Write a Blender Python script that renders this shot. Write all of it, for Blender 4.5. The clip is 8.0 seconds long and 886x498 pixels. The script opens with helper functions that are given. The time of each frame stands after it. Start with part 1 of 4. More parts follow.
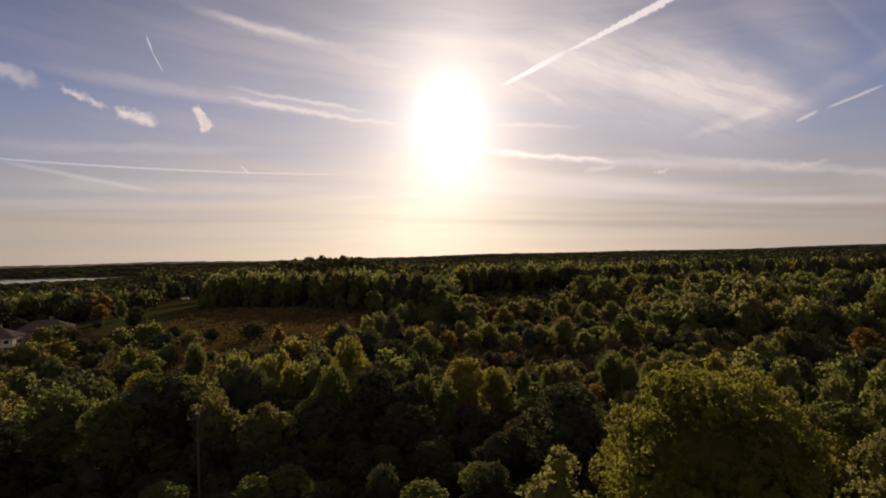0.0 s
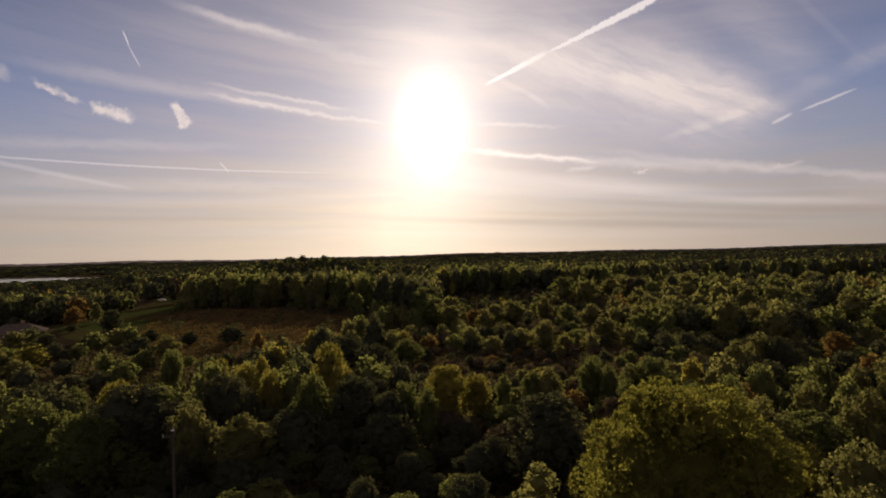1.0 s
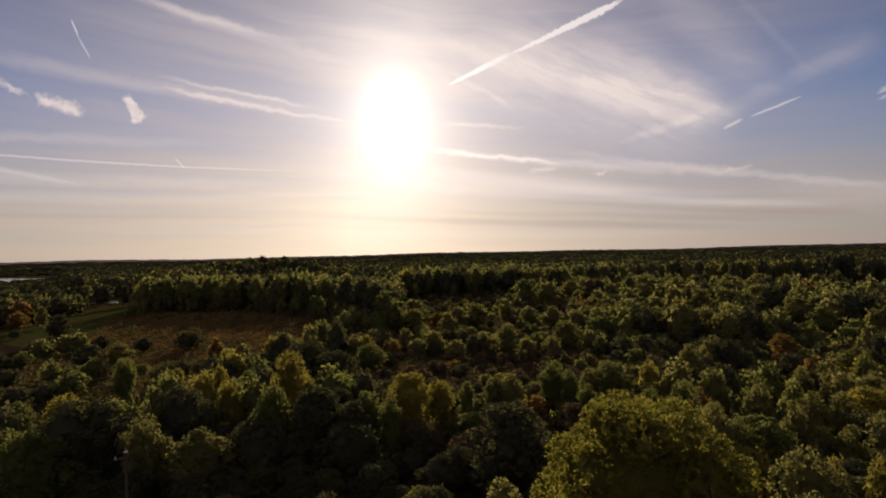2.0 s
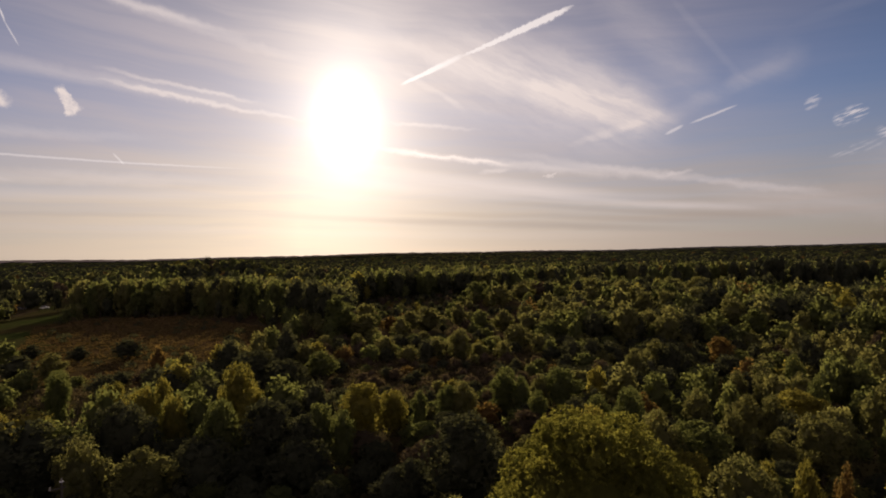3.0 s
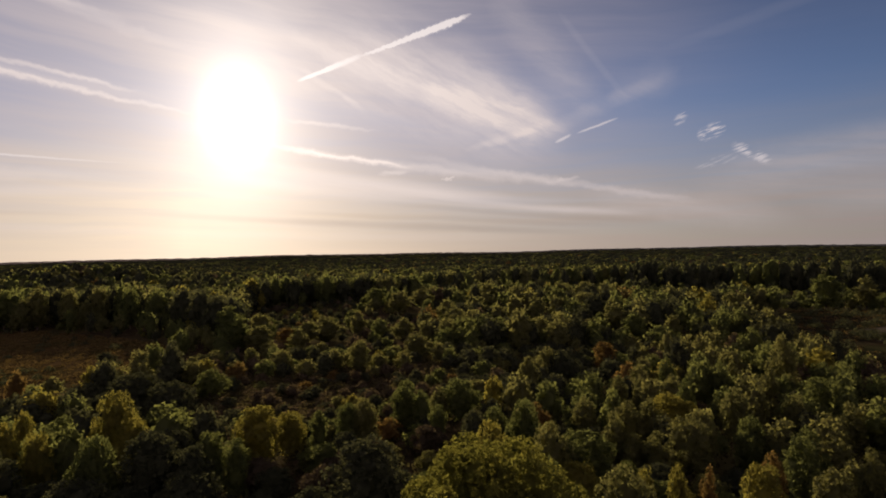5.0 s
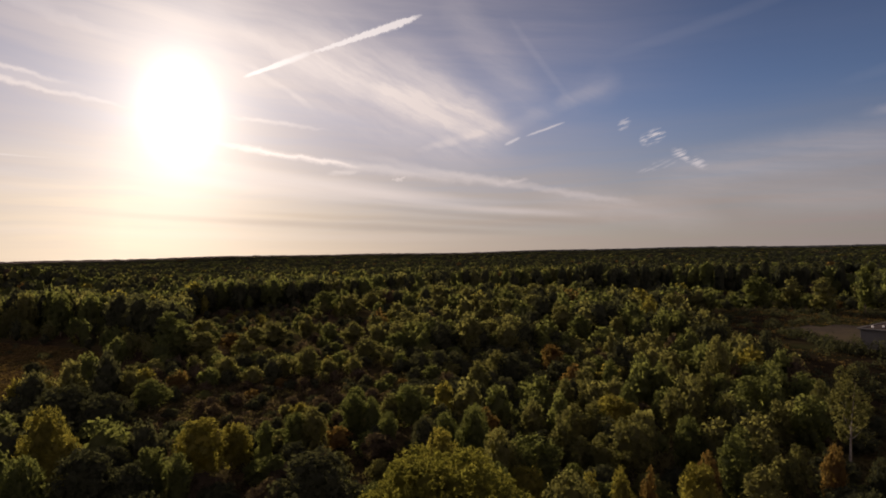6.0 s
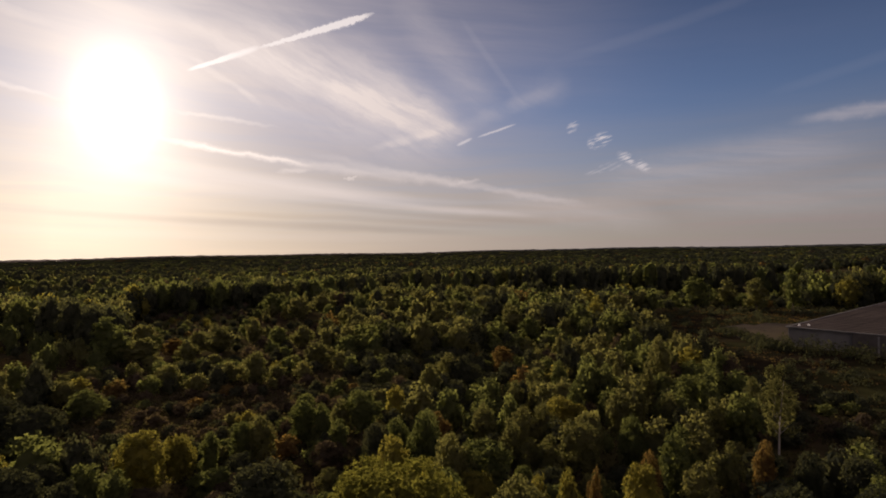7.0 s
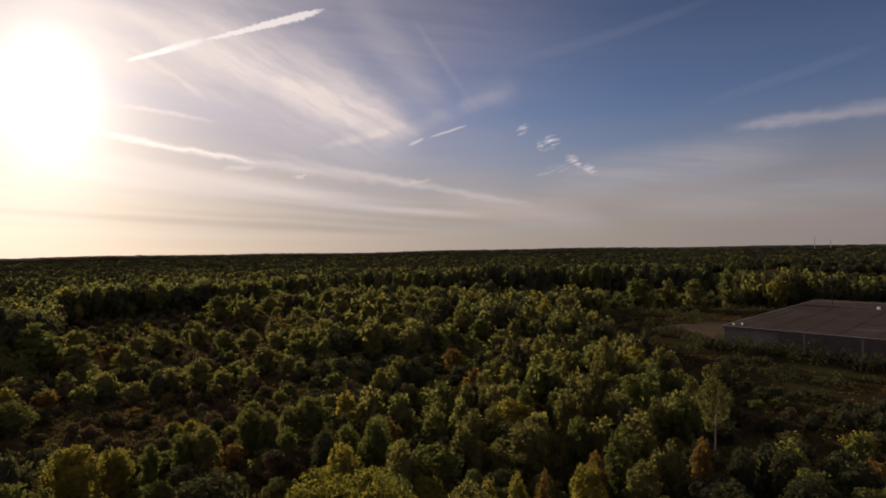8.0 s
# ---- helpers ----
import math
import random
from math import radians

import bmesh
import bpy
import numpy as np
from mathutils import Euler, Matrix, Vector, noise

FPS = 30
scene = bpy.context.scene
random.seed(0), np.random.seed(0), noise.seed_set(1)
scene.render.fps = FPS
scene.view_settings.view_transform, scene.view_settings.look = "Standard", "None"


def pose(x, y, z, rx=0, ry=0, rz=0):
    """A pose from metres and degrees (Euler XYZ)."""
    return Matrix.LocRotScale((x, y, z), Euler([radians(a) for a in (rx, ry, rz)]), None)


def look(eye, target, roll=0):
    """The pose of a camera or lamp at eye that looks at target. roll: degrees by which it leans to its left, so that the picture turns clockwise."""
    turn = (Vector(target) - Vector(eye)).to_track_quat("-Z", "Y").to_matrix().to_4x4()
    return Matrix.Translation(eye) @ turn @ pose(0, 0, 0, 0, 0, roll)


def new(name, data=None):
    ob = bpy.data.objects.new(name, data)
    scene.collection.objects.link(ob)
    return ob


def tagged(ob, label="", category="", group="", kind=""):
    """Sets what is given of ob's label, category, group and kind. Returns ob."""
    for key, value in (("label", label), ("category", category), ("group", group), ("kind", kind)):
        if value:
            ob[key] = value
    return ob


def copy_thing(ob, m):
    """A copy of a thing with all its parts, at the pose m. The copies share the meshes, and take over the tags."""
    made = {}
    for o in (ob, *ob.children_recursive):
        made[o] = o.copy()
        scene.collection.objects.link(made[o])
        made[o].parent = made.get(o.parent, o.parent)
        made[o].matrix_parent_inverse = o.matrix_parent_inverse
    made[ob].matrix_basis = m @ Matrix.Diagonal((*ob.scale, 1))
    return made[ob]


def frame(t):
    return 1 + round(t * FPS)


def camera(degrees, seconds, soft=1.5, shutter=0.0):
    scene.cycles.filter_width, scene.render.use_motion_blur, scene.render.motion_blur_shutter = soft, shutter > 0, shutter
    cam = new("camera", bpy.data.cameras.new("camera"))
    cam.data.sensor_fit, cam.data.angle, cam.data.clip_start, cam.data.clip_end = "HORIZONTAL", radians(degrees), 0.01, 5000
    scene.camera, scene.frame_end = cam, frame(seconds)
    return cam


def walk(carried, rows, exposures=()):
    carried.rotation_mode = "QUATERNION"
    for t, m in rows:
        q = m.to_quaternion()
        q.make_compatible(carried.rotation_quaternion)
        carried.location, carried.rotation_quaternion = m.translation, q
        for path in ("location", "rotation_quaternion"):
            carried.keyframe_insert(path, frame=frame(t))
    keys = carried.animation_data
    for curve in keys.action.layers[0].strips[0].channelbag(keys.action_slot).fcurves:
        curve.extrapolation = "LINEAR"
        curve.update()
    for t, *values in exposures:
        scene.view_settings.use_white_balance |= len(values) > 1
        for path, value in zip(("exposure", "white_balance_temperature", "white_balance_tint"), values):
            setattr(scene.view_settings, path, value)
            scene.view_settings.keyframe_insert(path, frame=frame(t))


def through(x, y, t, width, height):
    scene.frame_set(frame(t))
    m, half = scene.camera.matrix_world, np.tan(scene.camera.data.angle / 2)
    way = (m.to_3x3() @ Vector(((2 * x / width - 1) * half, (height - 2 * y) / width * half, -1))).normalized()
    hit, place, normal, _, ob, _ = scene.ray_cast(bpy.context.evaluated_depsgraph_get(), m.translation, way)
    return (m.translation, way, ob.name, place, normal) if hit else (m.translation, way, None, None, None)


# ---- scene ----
# the camera climbs almost straight up over the edge of a young wood and turns to its right
cam = camera(78.4, 8.0, soft=1.8)
PATH = [
    (0.0, pose(0.0, 0.0, 23.0, 90.66, 1.51, 0.9)),
    (0.5, pose(0.07, 0.07, 23.57, 90.58, 1.49, -0.35)),
    (1.0, pose(0.15, 0.14, 24.14, 90.5, 1.43, -0.99)),
    (1.5, pose(0.15, 0.14, 24.68, 90.43, 1.39, -2.62)),
    (3.0, pose(-0.06, 0.0, 26.59, 90.27, 1.22, -9.93)),
    (3.5, pose(-0.16, -0.04, 27.19, 90.27, 1.21, -12.48)),
    (4.0, pose(-0.22, -0.09, 27.76, 90.27, 1.18, -15.4)),
    (4.5, pose(-0.29, -0.12, 28.28, 90.24, 1.2, -17.93)),
    (6.0, pose(-0.32, -0.27, 29.61, 90.2, 1.17, -25.72)),
    (6.5, pose(-0.31, -0.32, 30.0, 90.14, 1.14, -28.1)),
    (7.0, pose(-0.27, -0.36, 30.35, 90.09, 1.1, -30.76)),
    (7.5, pose(-0.26, -0.36, 30.65, 90.04, 1.06, -33.11)),
    (8.0, pose(-0.25, -0.36, 30.99, 90.0, 0.98, -35.87)),
]
walk(cam, PATH, exposures=[(0.0, 0.0, 7000, 21), (8.0, 0.0, 7000, 21)])

# ---- sky and sun ----
SUN_AZ, SUN_EL = 0.1, 13.4  # degrees, azimuth clockwise from +y

# streaks and puffs of the sky: azimuth, elevation, tilt, half length, half width (degrees), density
CONTRAILS = [
    (-28.93, 19.65, -66.8, 0.75, 0.09, 0.7),
    (-28.28, 18.26, -60.8, 1.04, 0.09, 0.5),
    (8.13, 18.08, 22.3, 2.6, 0.24, 1.1),
    (10.36, 18.99, 22.0, 2.4, 0.36, 0.9),
    (33.23, 11.19, 23.8, 0.97, 0.19, 0.6),
    (36.64, 12.2, 16.3, 2.23, 0.15, 0.6),
    (-20.78, 8.97, -47.7, 0.69, 0.12, 0.5),
    (-34.2, 7.61, -10.0, 6.21, 0.27, 0.3),
    (-27.19, 8.71, -0.4, 17.84, 0.13, 0.5),
    (36.21, 18.93, -53.1, 5.57, 0.42, 0.05),
    (53.06, 20.34, 9.7, 10.73, 0.65, 0.035),
    (68.6, 14.55, 10.7, 7.2, 0.6, 0.03),
]
FRESH_TRAIL = [
    (15.52, 20.82, 19.0, 3.53, 0.21, 1.0),
    (19.31, 22.06, 17.5, 5.04, 0.33, 1.2),
    (20.29, 22.36, 16.9, 3.11, 0.45, 0.5),
]
CIRRUS = [
    (-15.08, 21.26, -11.1, 13.04, 0.67, 0.28),
    (-17.05, 21.99, -8.9, 8.76, 0.52, 0.26),
    (-15.35, 15.81, -6.9, 7.99, 0.33, 0.5),
    (-13.3, 14.58, -7.2, 10.2, 0.37, 0.7),
    (-22.32, 15.63, -3.8, 17.85, 0.97, 0.25),
    (10.0, 9.9, -8.6, 8.0, 0.5, 0.9),
    (11.91, 9.66, -8.2, 6.04, 0.22, 0.5),
    (15.48, 8.24, 5.9, 1.91, 0.37, 0.5),
    (25.85, 8.24, -12.2, 10.12, 0.6, 0.35),
    (33.69, 7.11, 8.0, 1.42, 0.3, 0.5),
    (71.47, 10.87, 1.3, 8.64, 0.89, 0.42),
]
CIRRUS_WING = [
    (16.99, 16.17, -19.2, 19.65, 5.58, 0.30),
    (21.39, 17.81, -25.7, 14.55, 4.84, 0.30),
    (18.55, 16.72, -20.0, 14.8, 1.86, 0.24),
    (23.6, 15.23, -21.5, 9.67, 1.49, 0.24),
    (28.6, 12.10, 15.5, 4.6, 0.85, 0.22),
    (27.8, 11.60, 15.0, 5.4, 0.55, 0.26),
    (30.6, 13.30, -34.0, 4.0, 1.4, 0.20),
    (35.05, 13.34, 18.7, 10.22, 1.1, 0.16),
    (41.17, 15.47, 17.8, 3.6, 2.4, 0.08),
    (21.15, 15.73, -22.9, 14.34, 5.58, 0.17),
    (25.56, 13.93, -22.7, 8.63, 2.98, 0.18),
    (26.54, 16.86, -39.4, 8.22, 2.6, 0.14),
    (22.12, 16.68, -30.8, 10.75, 0.97, 0.16),
    (31.5, 19.5, -50.0, 9.0, 2.6, 0.20),
]
CIRRUS_LOW = [
    (35.18, 6.45, -11.6, 13.33, 0.55, 0.42),
    (22.9, 8.14, -7.5, 12.46, 0.8, 0.5),
    (9.33, 16.53, -30.0, 4.66, 0.52, 0.3),
    (9.27, 13.0, -5.9, 5.36, 0.3, 0.4),
    (58.0, 7.4, 6.0, 14.0, 3.4, 0.27),
    (66.28, 4.14, 1.7, 14.05, 2.6, 0.2),
    (-30.23, 10.5, 2.9, 13.94, 0.74, 0.25),
    (-26.02, 7.09, 1.0, 18.42, 0.97, 0.3),
    (44.32, 3.87, -10.7, 10.55, 2.23, 0.25),
]
HORIZON_STREAKS = [
    (13.55, 2.84, -3.2, 23.65, 0.6, -0.65),
    (19.74, 5.6, -5.4, 24.95, 1.3, 0.75),
    (14.0, 7.2, -7.0, 15.0, 1.1, 0.8),
    (30.0, 4.5, -6.5, 12.0, 0.45, 0.45),
    (27.35, 3.94, -5.7, 16.44, 0.52, -0.5),
    (-26.11, 5.64, 1.5, 21.61, 0.82, 0.5),
    (-29.07, 3.83, -0.1, 18.48, 0.37, -0.3),
    (-0.23, 2.08, -1.7, 38.22, 0.6, 0.3),
    (29.02, 4.82, -3.6, 14.65, 0.6, -0.5),
    (21.75, 3.3, -3.4, 20.43, 0.5, -0.4),
]
PUFFS = [
    (-34.08, 14.44, -22.0, 2.1, 0.42, 0.7),
    (-30.12, 13.35, -14.5, 1.98, 0.85, 0.85),
    (-24.62, 13.52, -69.4, 1.43, 0.51, 1.1),
    (-24.27, 13.27, -52.2, 0.76, 0.51, 1.0),
    (-39.27, 15.71, -17.4, 2.23, 1.03, 0.35),
    (21.45, 7.58, 13.2, 0.84, 0.21, 0.4),
]
RIPPLES = [
    (47.05, 10.64, 18.9, 1.36, 0.77, 0.55),
    (50.29, 8.38, -30.9, 1.98, 0.6, 0.48),
    (44.42, 12.15, 39.0, 0.81, 0.54, 0.3),
    (47.37, 7.86, 14.7, 2.05, 0.48, 0.2),
]


def build_world():
    world = bpy.data.worlds.new("evening_sky")
    scene.world = world
    world.use_nodes = True
    nt = world.node_tree
    nt.nodes.clear()
    N = nt.nodes.new

    def link(a, b):
        nt.links.new(a, b)

    def feed(sock, v):
        if isinstance(v, bpy.types.NodeSocket):
            link(v, sock)
        else:
            sock.default_value = v

    def m(op, a, b=None, c=None, clamp=False):
        n = N("ShaderNodeMath")
        n.operation, n.use_clamp = op, clamp
        for i, v in enumerate((a, b, c)):
            if v is not None:
                feed(n.inputs[i], v)
        return n.outputs[0]

    def smooth(v, lo, hi, to0=0.0, to1=1.0):
        n = N("ShaderNodeMapRange")
        n.interpolation_type = "SMOOTHSTEP"
        for i, q in enumerate((v, lo, hi, to0, to1)):
            feed(n.inputs[i], q)
        return n.outputs[0]

    def mix(fac, a, b, mode="MIX"):
        n = N("ShaderNodeMix")
        n.data_type, n.blend_type = "RGBA", mode
        feed(n.inputs[0], fac)
        feed(n.inputs[6], a)
        feed(n.inputs[7], b)
        return n.outputs[2]

    def noise3(vec, scale, detail=4.0, rough=0.55, stretch=(1, 1, 1), rot=0.0):
        mp = N("ShaderNodeMapping")
        mp.vector_type = "TEXTURE"
        mp.inputs["Scale"].default_value = tuple(1 / q for q in stretch)
        mp.inputs["Rotation"].default_value = (0, 0, radians(rot))
        link(vec, mp.inputs["Vector"])
        n = N("ShaderNodeTexNoise")
        link(mp.outputs[0], n.inputs["Vector"])
        n.inputs["Scale"].default_value, n.inputs["Detail"].default_value = scale, detail
        n.inputs["Roughness"].default_value = rough
        return n

    tc = N("ShaderNodeTexCoord")
    sep = N("ShaderNodeSeparateXYZ")
    link(tc.outputs["Generated"], sep.inputs[0])
    x, y, z = sep.outputs
    az = m("MULTIPLY", m("ARCTAN2", x, y), 180 / math.pi)
    el = m("MULTIPLY", m("ARCSINE", z), 180 / math.pi)
    comb = N("ShaderNodeCombineXYZ")
    link(az, comb.inputs[0])
    link(el, comb.inputs[1])
    plane = comb.outputs[0]

    def warped(amount, scale, detail, stretch=(1, 1, 1)):
        n = noise3(plane, scale, detail, 0.6, stretch)
        s = N("ShaderNodeVectorMath")
        s.operation = "SUBTRACT"
        link(n.outputs["Color"], s.inputs[0])
        s.inputs[1].default_value = (0.5, 0.5, 0.5)
        k = N("ShaderNodeVectorMath")
        k.operation = "MULTIPLY_ADD"
        link(s.outputs[0], k.inputs[0])
        k.inputs[1].default_value = (amount, amount, 0)
        link(plane, k.inputs[2])
        return k.outputs[0]

    def flat(v):
        k = N("ShaderNodeVectorMath")
        k.operation = "MULTIPLY"
        link(v, k.inputs[0])
        k.inputs[1].default_value = (1, 1, 0)
        return k.outputs[0]

    def strokes(rows, vec, gain, power=2.0):
        """Soft strokes of even width that fade out at their ends and edges."""
        total = None
        flat_ = N("ShaderNodeSeparateXYZ")
        link(vec, flat_.inputs[0])
        for a, e, tilt, hl, hw, g in rows:
            # the third axis carries the sum so far, so that the strokes are worked out one after another
            at = N("ShaderNodeCombineXYZ")
            link(flat_.outputs[0], at.inputs[0])
            link(flat_.outputs[1], at.inputs[1])
            if total is not None:
                link(total, at.inputs[2])
            mp = N("ShaderNodeMapping")
            mp.vector_type = "TEXTURE"
            mp.inputs["Location"].default_value = (a, e, 0)
            mp.inputs["Rotation"].default_value = (0, 0, radians(tilt))
            mp.inputs["Scale"].default_value = (hl, hw, 1)
            link(at.outputs[0], mp.inputs["Vector"])
            s = N("ShaderNodeSeparateXYZ")
            link(mp.outputs[0], s.inputs[0])
            u2 = m("MULTIPLY", s.outputs[0], s.outputs[0])
            v2 = m("MULTIPLY", s.outputs[1], s.outputs[1])
            r = m("MULTIPLY_ADD", u2, u2, v2)
            f = m("POWER", m("SUBTRACT", 1.0, r, clamp=True), power)
            total = m("MULTIPLY_ADD", f, g * gain, total if total is not None else 0.0)
        return total

    # angle from the sun, a little narrower sideways than up and down as the thin cloud spreads it
    daz = m("SUBTRACT", az, SUN_AZ)
    del_ = m("SUBTRACT", el, SUN_EL)
    ang = m("SQRT", m("ADD", m("POWER", daz, 2.0), m("POWER", m("MULTIPLY", del_, 0.70), 2.0)))

    sky = N("ShaderNodeTexSky")
    sky.sky_type, sky.sun_disc = "NISHITA", False
    sky.sun_elevation, sky.sun_rotation = radians(SUN_EL), radians(SUN_AZ)
    sky.air_density, sky.dust_density, sky.ozone_density = 1.0, 0.25, 2.0
    high = smooth(el, 12.0, 30.0, 1.0, 0.62)
    base = mix(1.0, sky.outputs[0], (SKY_GAIN * 0.73, SKY_GAIN * 0.865, SKY_GAIN * 1.16, 1), "MULTIPLY")
    base = mix(1.0, base, mix(high, (0, 0, 0, 1), (1, 1, 1, 1)), "MULTIPLY")

    # thin veil of high cloud, thickest round the sun, thin to the far right, with added fill behind
    broad = noise3(plane, 0.05, 3.0, 0.5, (0.6, 1.6, 1), -10).outputs["Fac"]
    fine = noise3(warped(1.2, 0.10, 2.0), 0.28, 5.0, 0.6, (0.10, 1.3, 1), -5).outputs["Fac"]
    fine = smooth(fine, 0.28, 0.72)
    near_sun = m("POWER", 2.718, m("DIVIDE", ang, -VEIL_REACH))
    right_clear = smooth(az, 26.0, 58.0, 1.0, 0.16)
    veil = m("MULTIPLY_ADD", near_sun, 0.82, 0.20)
    veil = m("MULTIPLY", veil, m("MULTIPLY_ADD", broad, 0.9, 0.55))
    veil = m("MULTIPLY", veil, m("MULTIPLY_ADD", fine, 0.46, 0.77))
    left_clear = smooth(az, -42.0, -22.0, 0.66, 1.0)
    veil = m("MULTIPLY", veil, left_clear)
    veil = m("MULTIPLY", m("MULTIPLY", veil, right_clear), smooth(el, 15.0, 32.0, 1.0, 0.8))
    # bright unseen veil behind the camera, added to fill the faces turned from the sun
    behind = smooth(m("ABSOLUTE", az), 85.0, 125.0, 0.0, 0.8)
    veil = m("ADD", veil, m("MULTIPLY", behind, m("MULTIPLY_ADD", fine, 0.5, 0.7)), clamp=True)

    brush = noise3(warped(0.8, 0.3, 3.0), 0.42, 5.0, 0.62, (0.14, 1.5, 1), -8).outputs["Fac"]
    brush = smooth(brush, 0.26, 0.74, 0.45, 1.15)
    drift = flat(warped(1.1, 0.45, 5.0))
    cirrus = m("MULTIPLY", strokes(CIRRUS + CIRRUS_LOW, drift, 1.0, 2.2), brush)
    wisps = noise3(drift, 0.36, 6.0, 0.60, (0.22, 1.2, 1), -27).outputs["Fac"]
    wing = m("MULTIPLY", strokes(CIRRUS_WING, drift, 1.0, 1.8), smooth(wisps, 0.25, 0.75, 0.40, 1.2))
    cirrus = m("ADD", cirrus, wing)
    con = m("MINIMUM", strokes(CONTRAILS, flat(warped(0.16, 1.5, 4.0)), 1.0, 1.2), 0.95)
    trail = m("MINIMUM", strokes(FRESH_TRAIL, flat(warped(0.46, 3.2, 4.0)), 1.0, 0.9), 0.95)
    billow = noise3(plane, 0.55, 5.0, 0.6).outputs["Fac"]
    puff = m("MINIMUM", strokes(PUFFS, flat(warped(1.8, 0.8, 6.0)), 1.25, 1.6), 0.95)
    puff = m("MULTIPLY", puff, smooth(billow, 0.32, 0.58, 0.3, 1.1))
    rib = noise3(plane, 2.2, 2.0, 0.5, (0.3, 1.7, 1), 20).outputs["Fac"]
    ripple = strokes(RIPPLES, flat(warped(0.7, 0.9, 4.0)), 1.2, 1.3)
    ripple = m("MULTIPLY", ripple, smooth(rib, 0.42, 0.62, 0.0, 1.3))
    con = m("MAXIMUM", m("MAXIMUM", con, trail), ripple)
    low = m("MULTIPLY", m("MULTIPLY_ADD", brush, 0.5, 0.55), strokes(HORIZON_STREAKS, flat(warped(1.0, 0.3, 4.0, (0.2, 1.2, 1))), 0.5, 2.0))

    # bands of stratus low over the horizon
    bands = noise3(warped(1.5, 0.2, 3.0, (0.3, 1, 1)), 0.5, 4.0, 0.55, (0.06, 1.5, 1)).outputs["Fac"]
    haze = smooth(el, 1.0, 15.0, 0.97, 0.0)
    haze = m("MULTIPLY", haze, m("MULTIPLY_ADD", smooth(bands, 0.3, 0.7), 0.42, 0.62), clamp=True)

    warm = m("POWER", 2.718, m("DIVIDE", m("ABSOLUTE", m("ADD", daz, 5.0)), -30.0))
    veil_col = mix(near_sun, (0.30, 0.285, 0.355, 1), (0.63, 0.606, 0.592, 1))
    haze_col = mix(warm, (0.20, 0.186, 0.20, 1), (1.0, 0.87, 0.64, 1))
    cloud_col = mix(near_sun, (0.46, 0.44, 0.46, 1), (1.04, 0.99, 0.91, 1))
    grey_col = mix(warm, (0.17, 0.16, 0.165, 1), (0.46, 0.40, 0.34, 1))
    # warm colour of the added fill behind
    veil_col = mix(behind, veil_col, (0.94, 0.79, 0.73, 1))
    c = mix(veil, base, veil_col)
    c = mix(haze, c, haze_col)
    c = mix(m("MULTIPLY", low, 1.0, clamp=True), c, cloud_col)
    c = mix(m("MULTIPLY", low, -1.0, clamp=True), c, grey_col)
    c = mix(m("ADD", cirrus, 0.0, clamp=True), c, cloud_col)
    c = mix(m("ADD", con, 0.0, clamp=True), c, mix(near_sun, (0.50, 0.50, 0.54, 1), (1.04, 1.04, 1.0, 1)))
    c = mix(m("ADD", puff, 0.0, clamp=True), c, cloud_col)

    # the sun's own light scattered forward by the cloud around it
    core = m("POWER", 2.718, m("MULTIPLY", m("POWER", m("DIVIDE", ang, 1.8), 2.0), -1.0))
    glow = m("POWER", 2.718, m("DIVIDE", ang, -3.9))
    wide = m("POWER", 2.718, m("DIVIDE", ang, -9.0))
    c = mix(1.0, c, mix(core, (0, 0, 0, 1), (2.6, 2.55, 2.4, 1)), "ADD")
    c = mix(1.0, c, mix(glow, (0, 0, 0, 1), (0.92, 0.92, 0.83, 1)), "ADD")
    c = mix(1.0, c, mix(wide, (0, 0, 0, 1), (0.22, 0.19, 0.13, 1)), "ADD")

    # the sky deepens towards the zenith
    zenith = smooth(el, 30.0, 75.0, 1.0, 0.35)
    c = mix(1.0, c, mix(zenith, (0, 0, 0, 1), (1, 1, 1, 1)), "MULTIPLY")

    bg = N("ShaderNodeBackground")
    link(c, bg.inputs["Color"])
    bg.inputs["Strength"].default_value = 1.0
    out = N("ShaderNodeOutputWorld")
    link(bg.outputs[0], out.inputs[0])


SKY_GAIN = 0.057
VEIL_REACH = 30.0
build_world()

sun_data = bpy.data.lights.new("sun", "SUN")
sun_data.energy, sun_data.angle, sun_data.color = 5.0, radians(0.6), (1.0, 0.87, 0.66)
sun = new("sun", sun_data)
SUN_DIR = Vector((math.sin(radians(SUN_AZ)) * math.cos(radians(SUN_EL)), math.cos(radians(SUN_AZ)) * math.cos(radians(SUN_EL)), math.sin(radians(SUN_EL))))
sun.matrix_world = look(SUN_DIR * 100, (0, 0, 0))


# ---- materials ----
def shader(name, rough=0.8, spec=0.2):
    mat = bpy.data.materials.new(name)
    mat.use_nodes = True
    nt = mat.node_tree
    b = nt.nodes["Principled BSDF"]
    b.inputs["Roughness"].default_value = rough
    b.inputs["Specular IOR Level"].default_value = spec
    return mat, nt, b


def object_noise(nt, scale, detail=3.0, coords="Object", stretch=(1, 1, 1)):
    tc = nt.nodes.new("ShaderNodeTexCoord")
    mp = nt.nodes.new("ShaderNodeMapping")
    mp.inputs["Scale"].default_value = stretch
    nt.links.new(tc.outputs[coords], mp.inputs["Vector"])
    n = nt.nodes.new("ShaderNodeTexNoise")
    n.inputs["Scale"].default_value, n.inputs["Detail"].default_value = scale, detail
    nt.links.new(mp.outputs[0], n.inputs["Vector"])
    return n.outputs["Fac"]


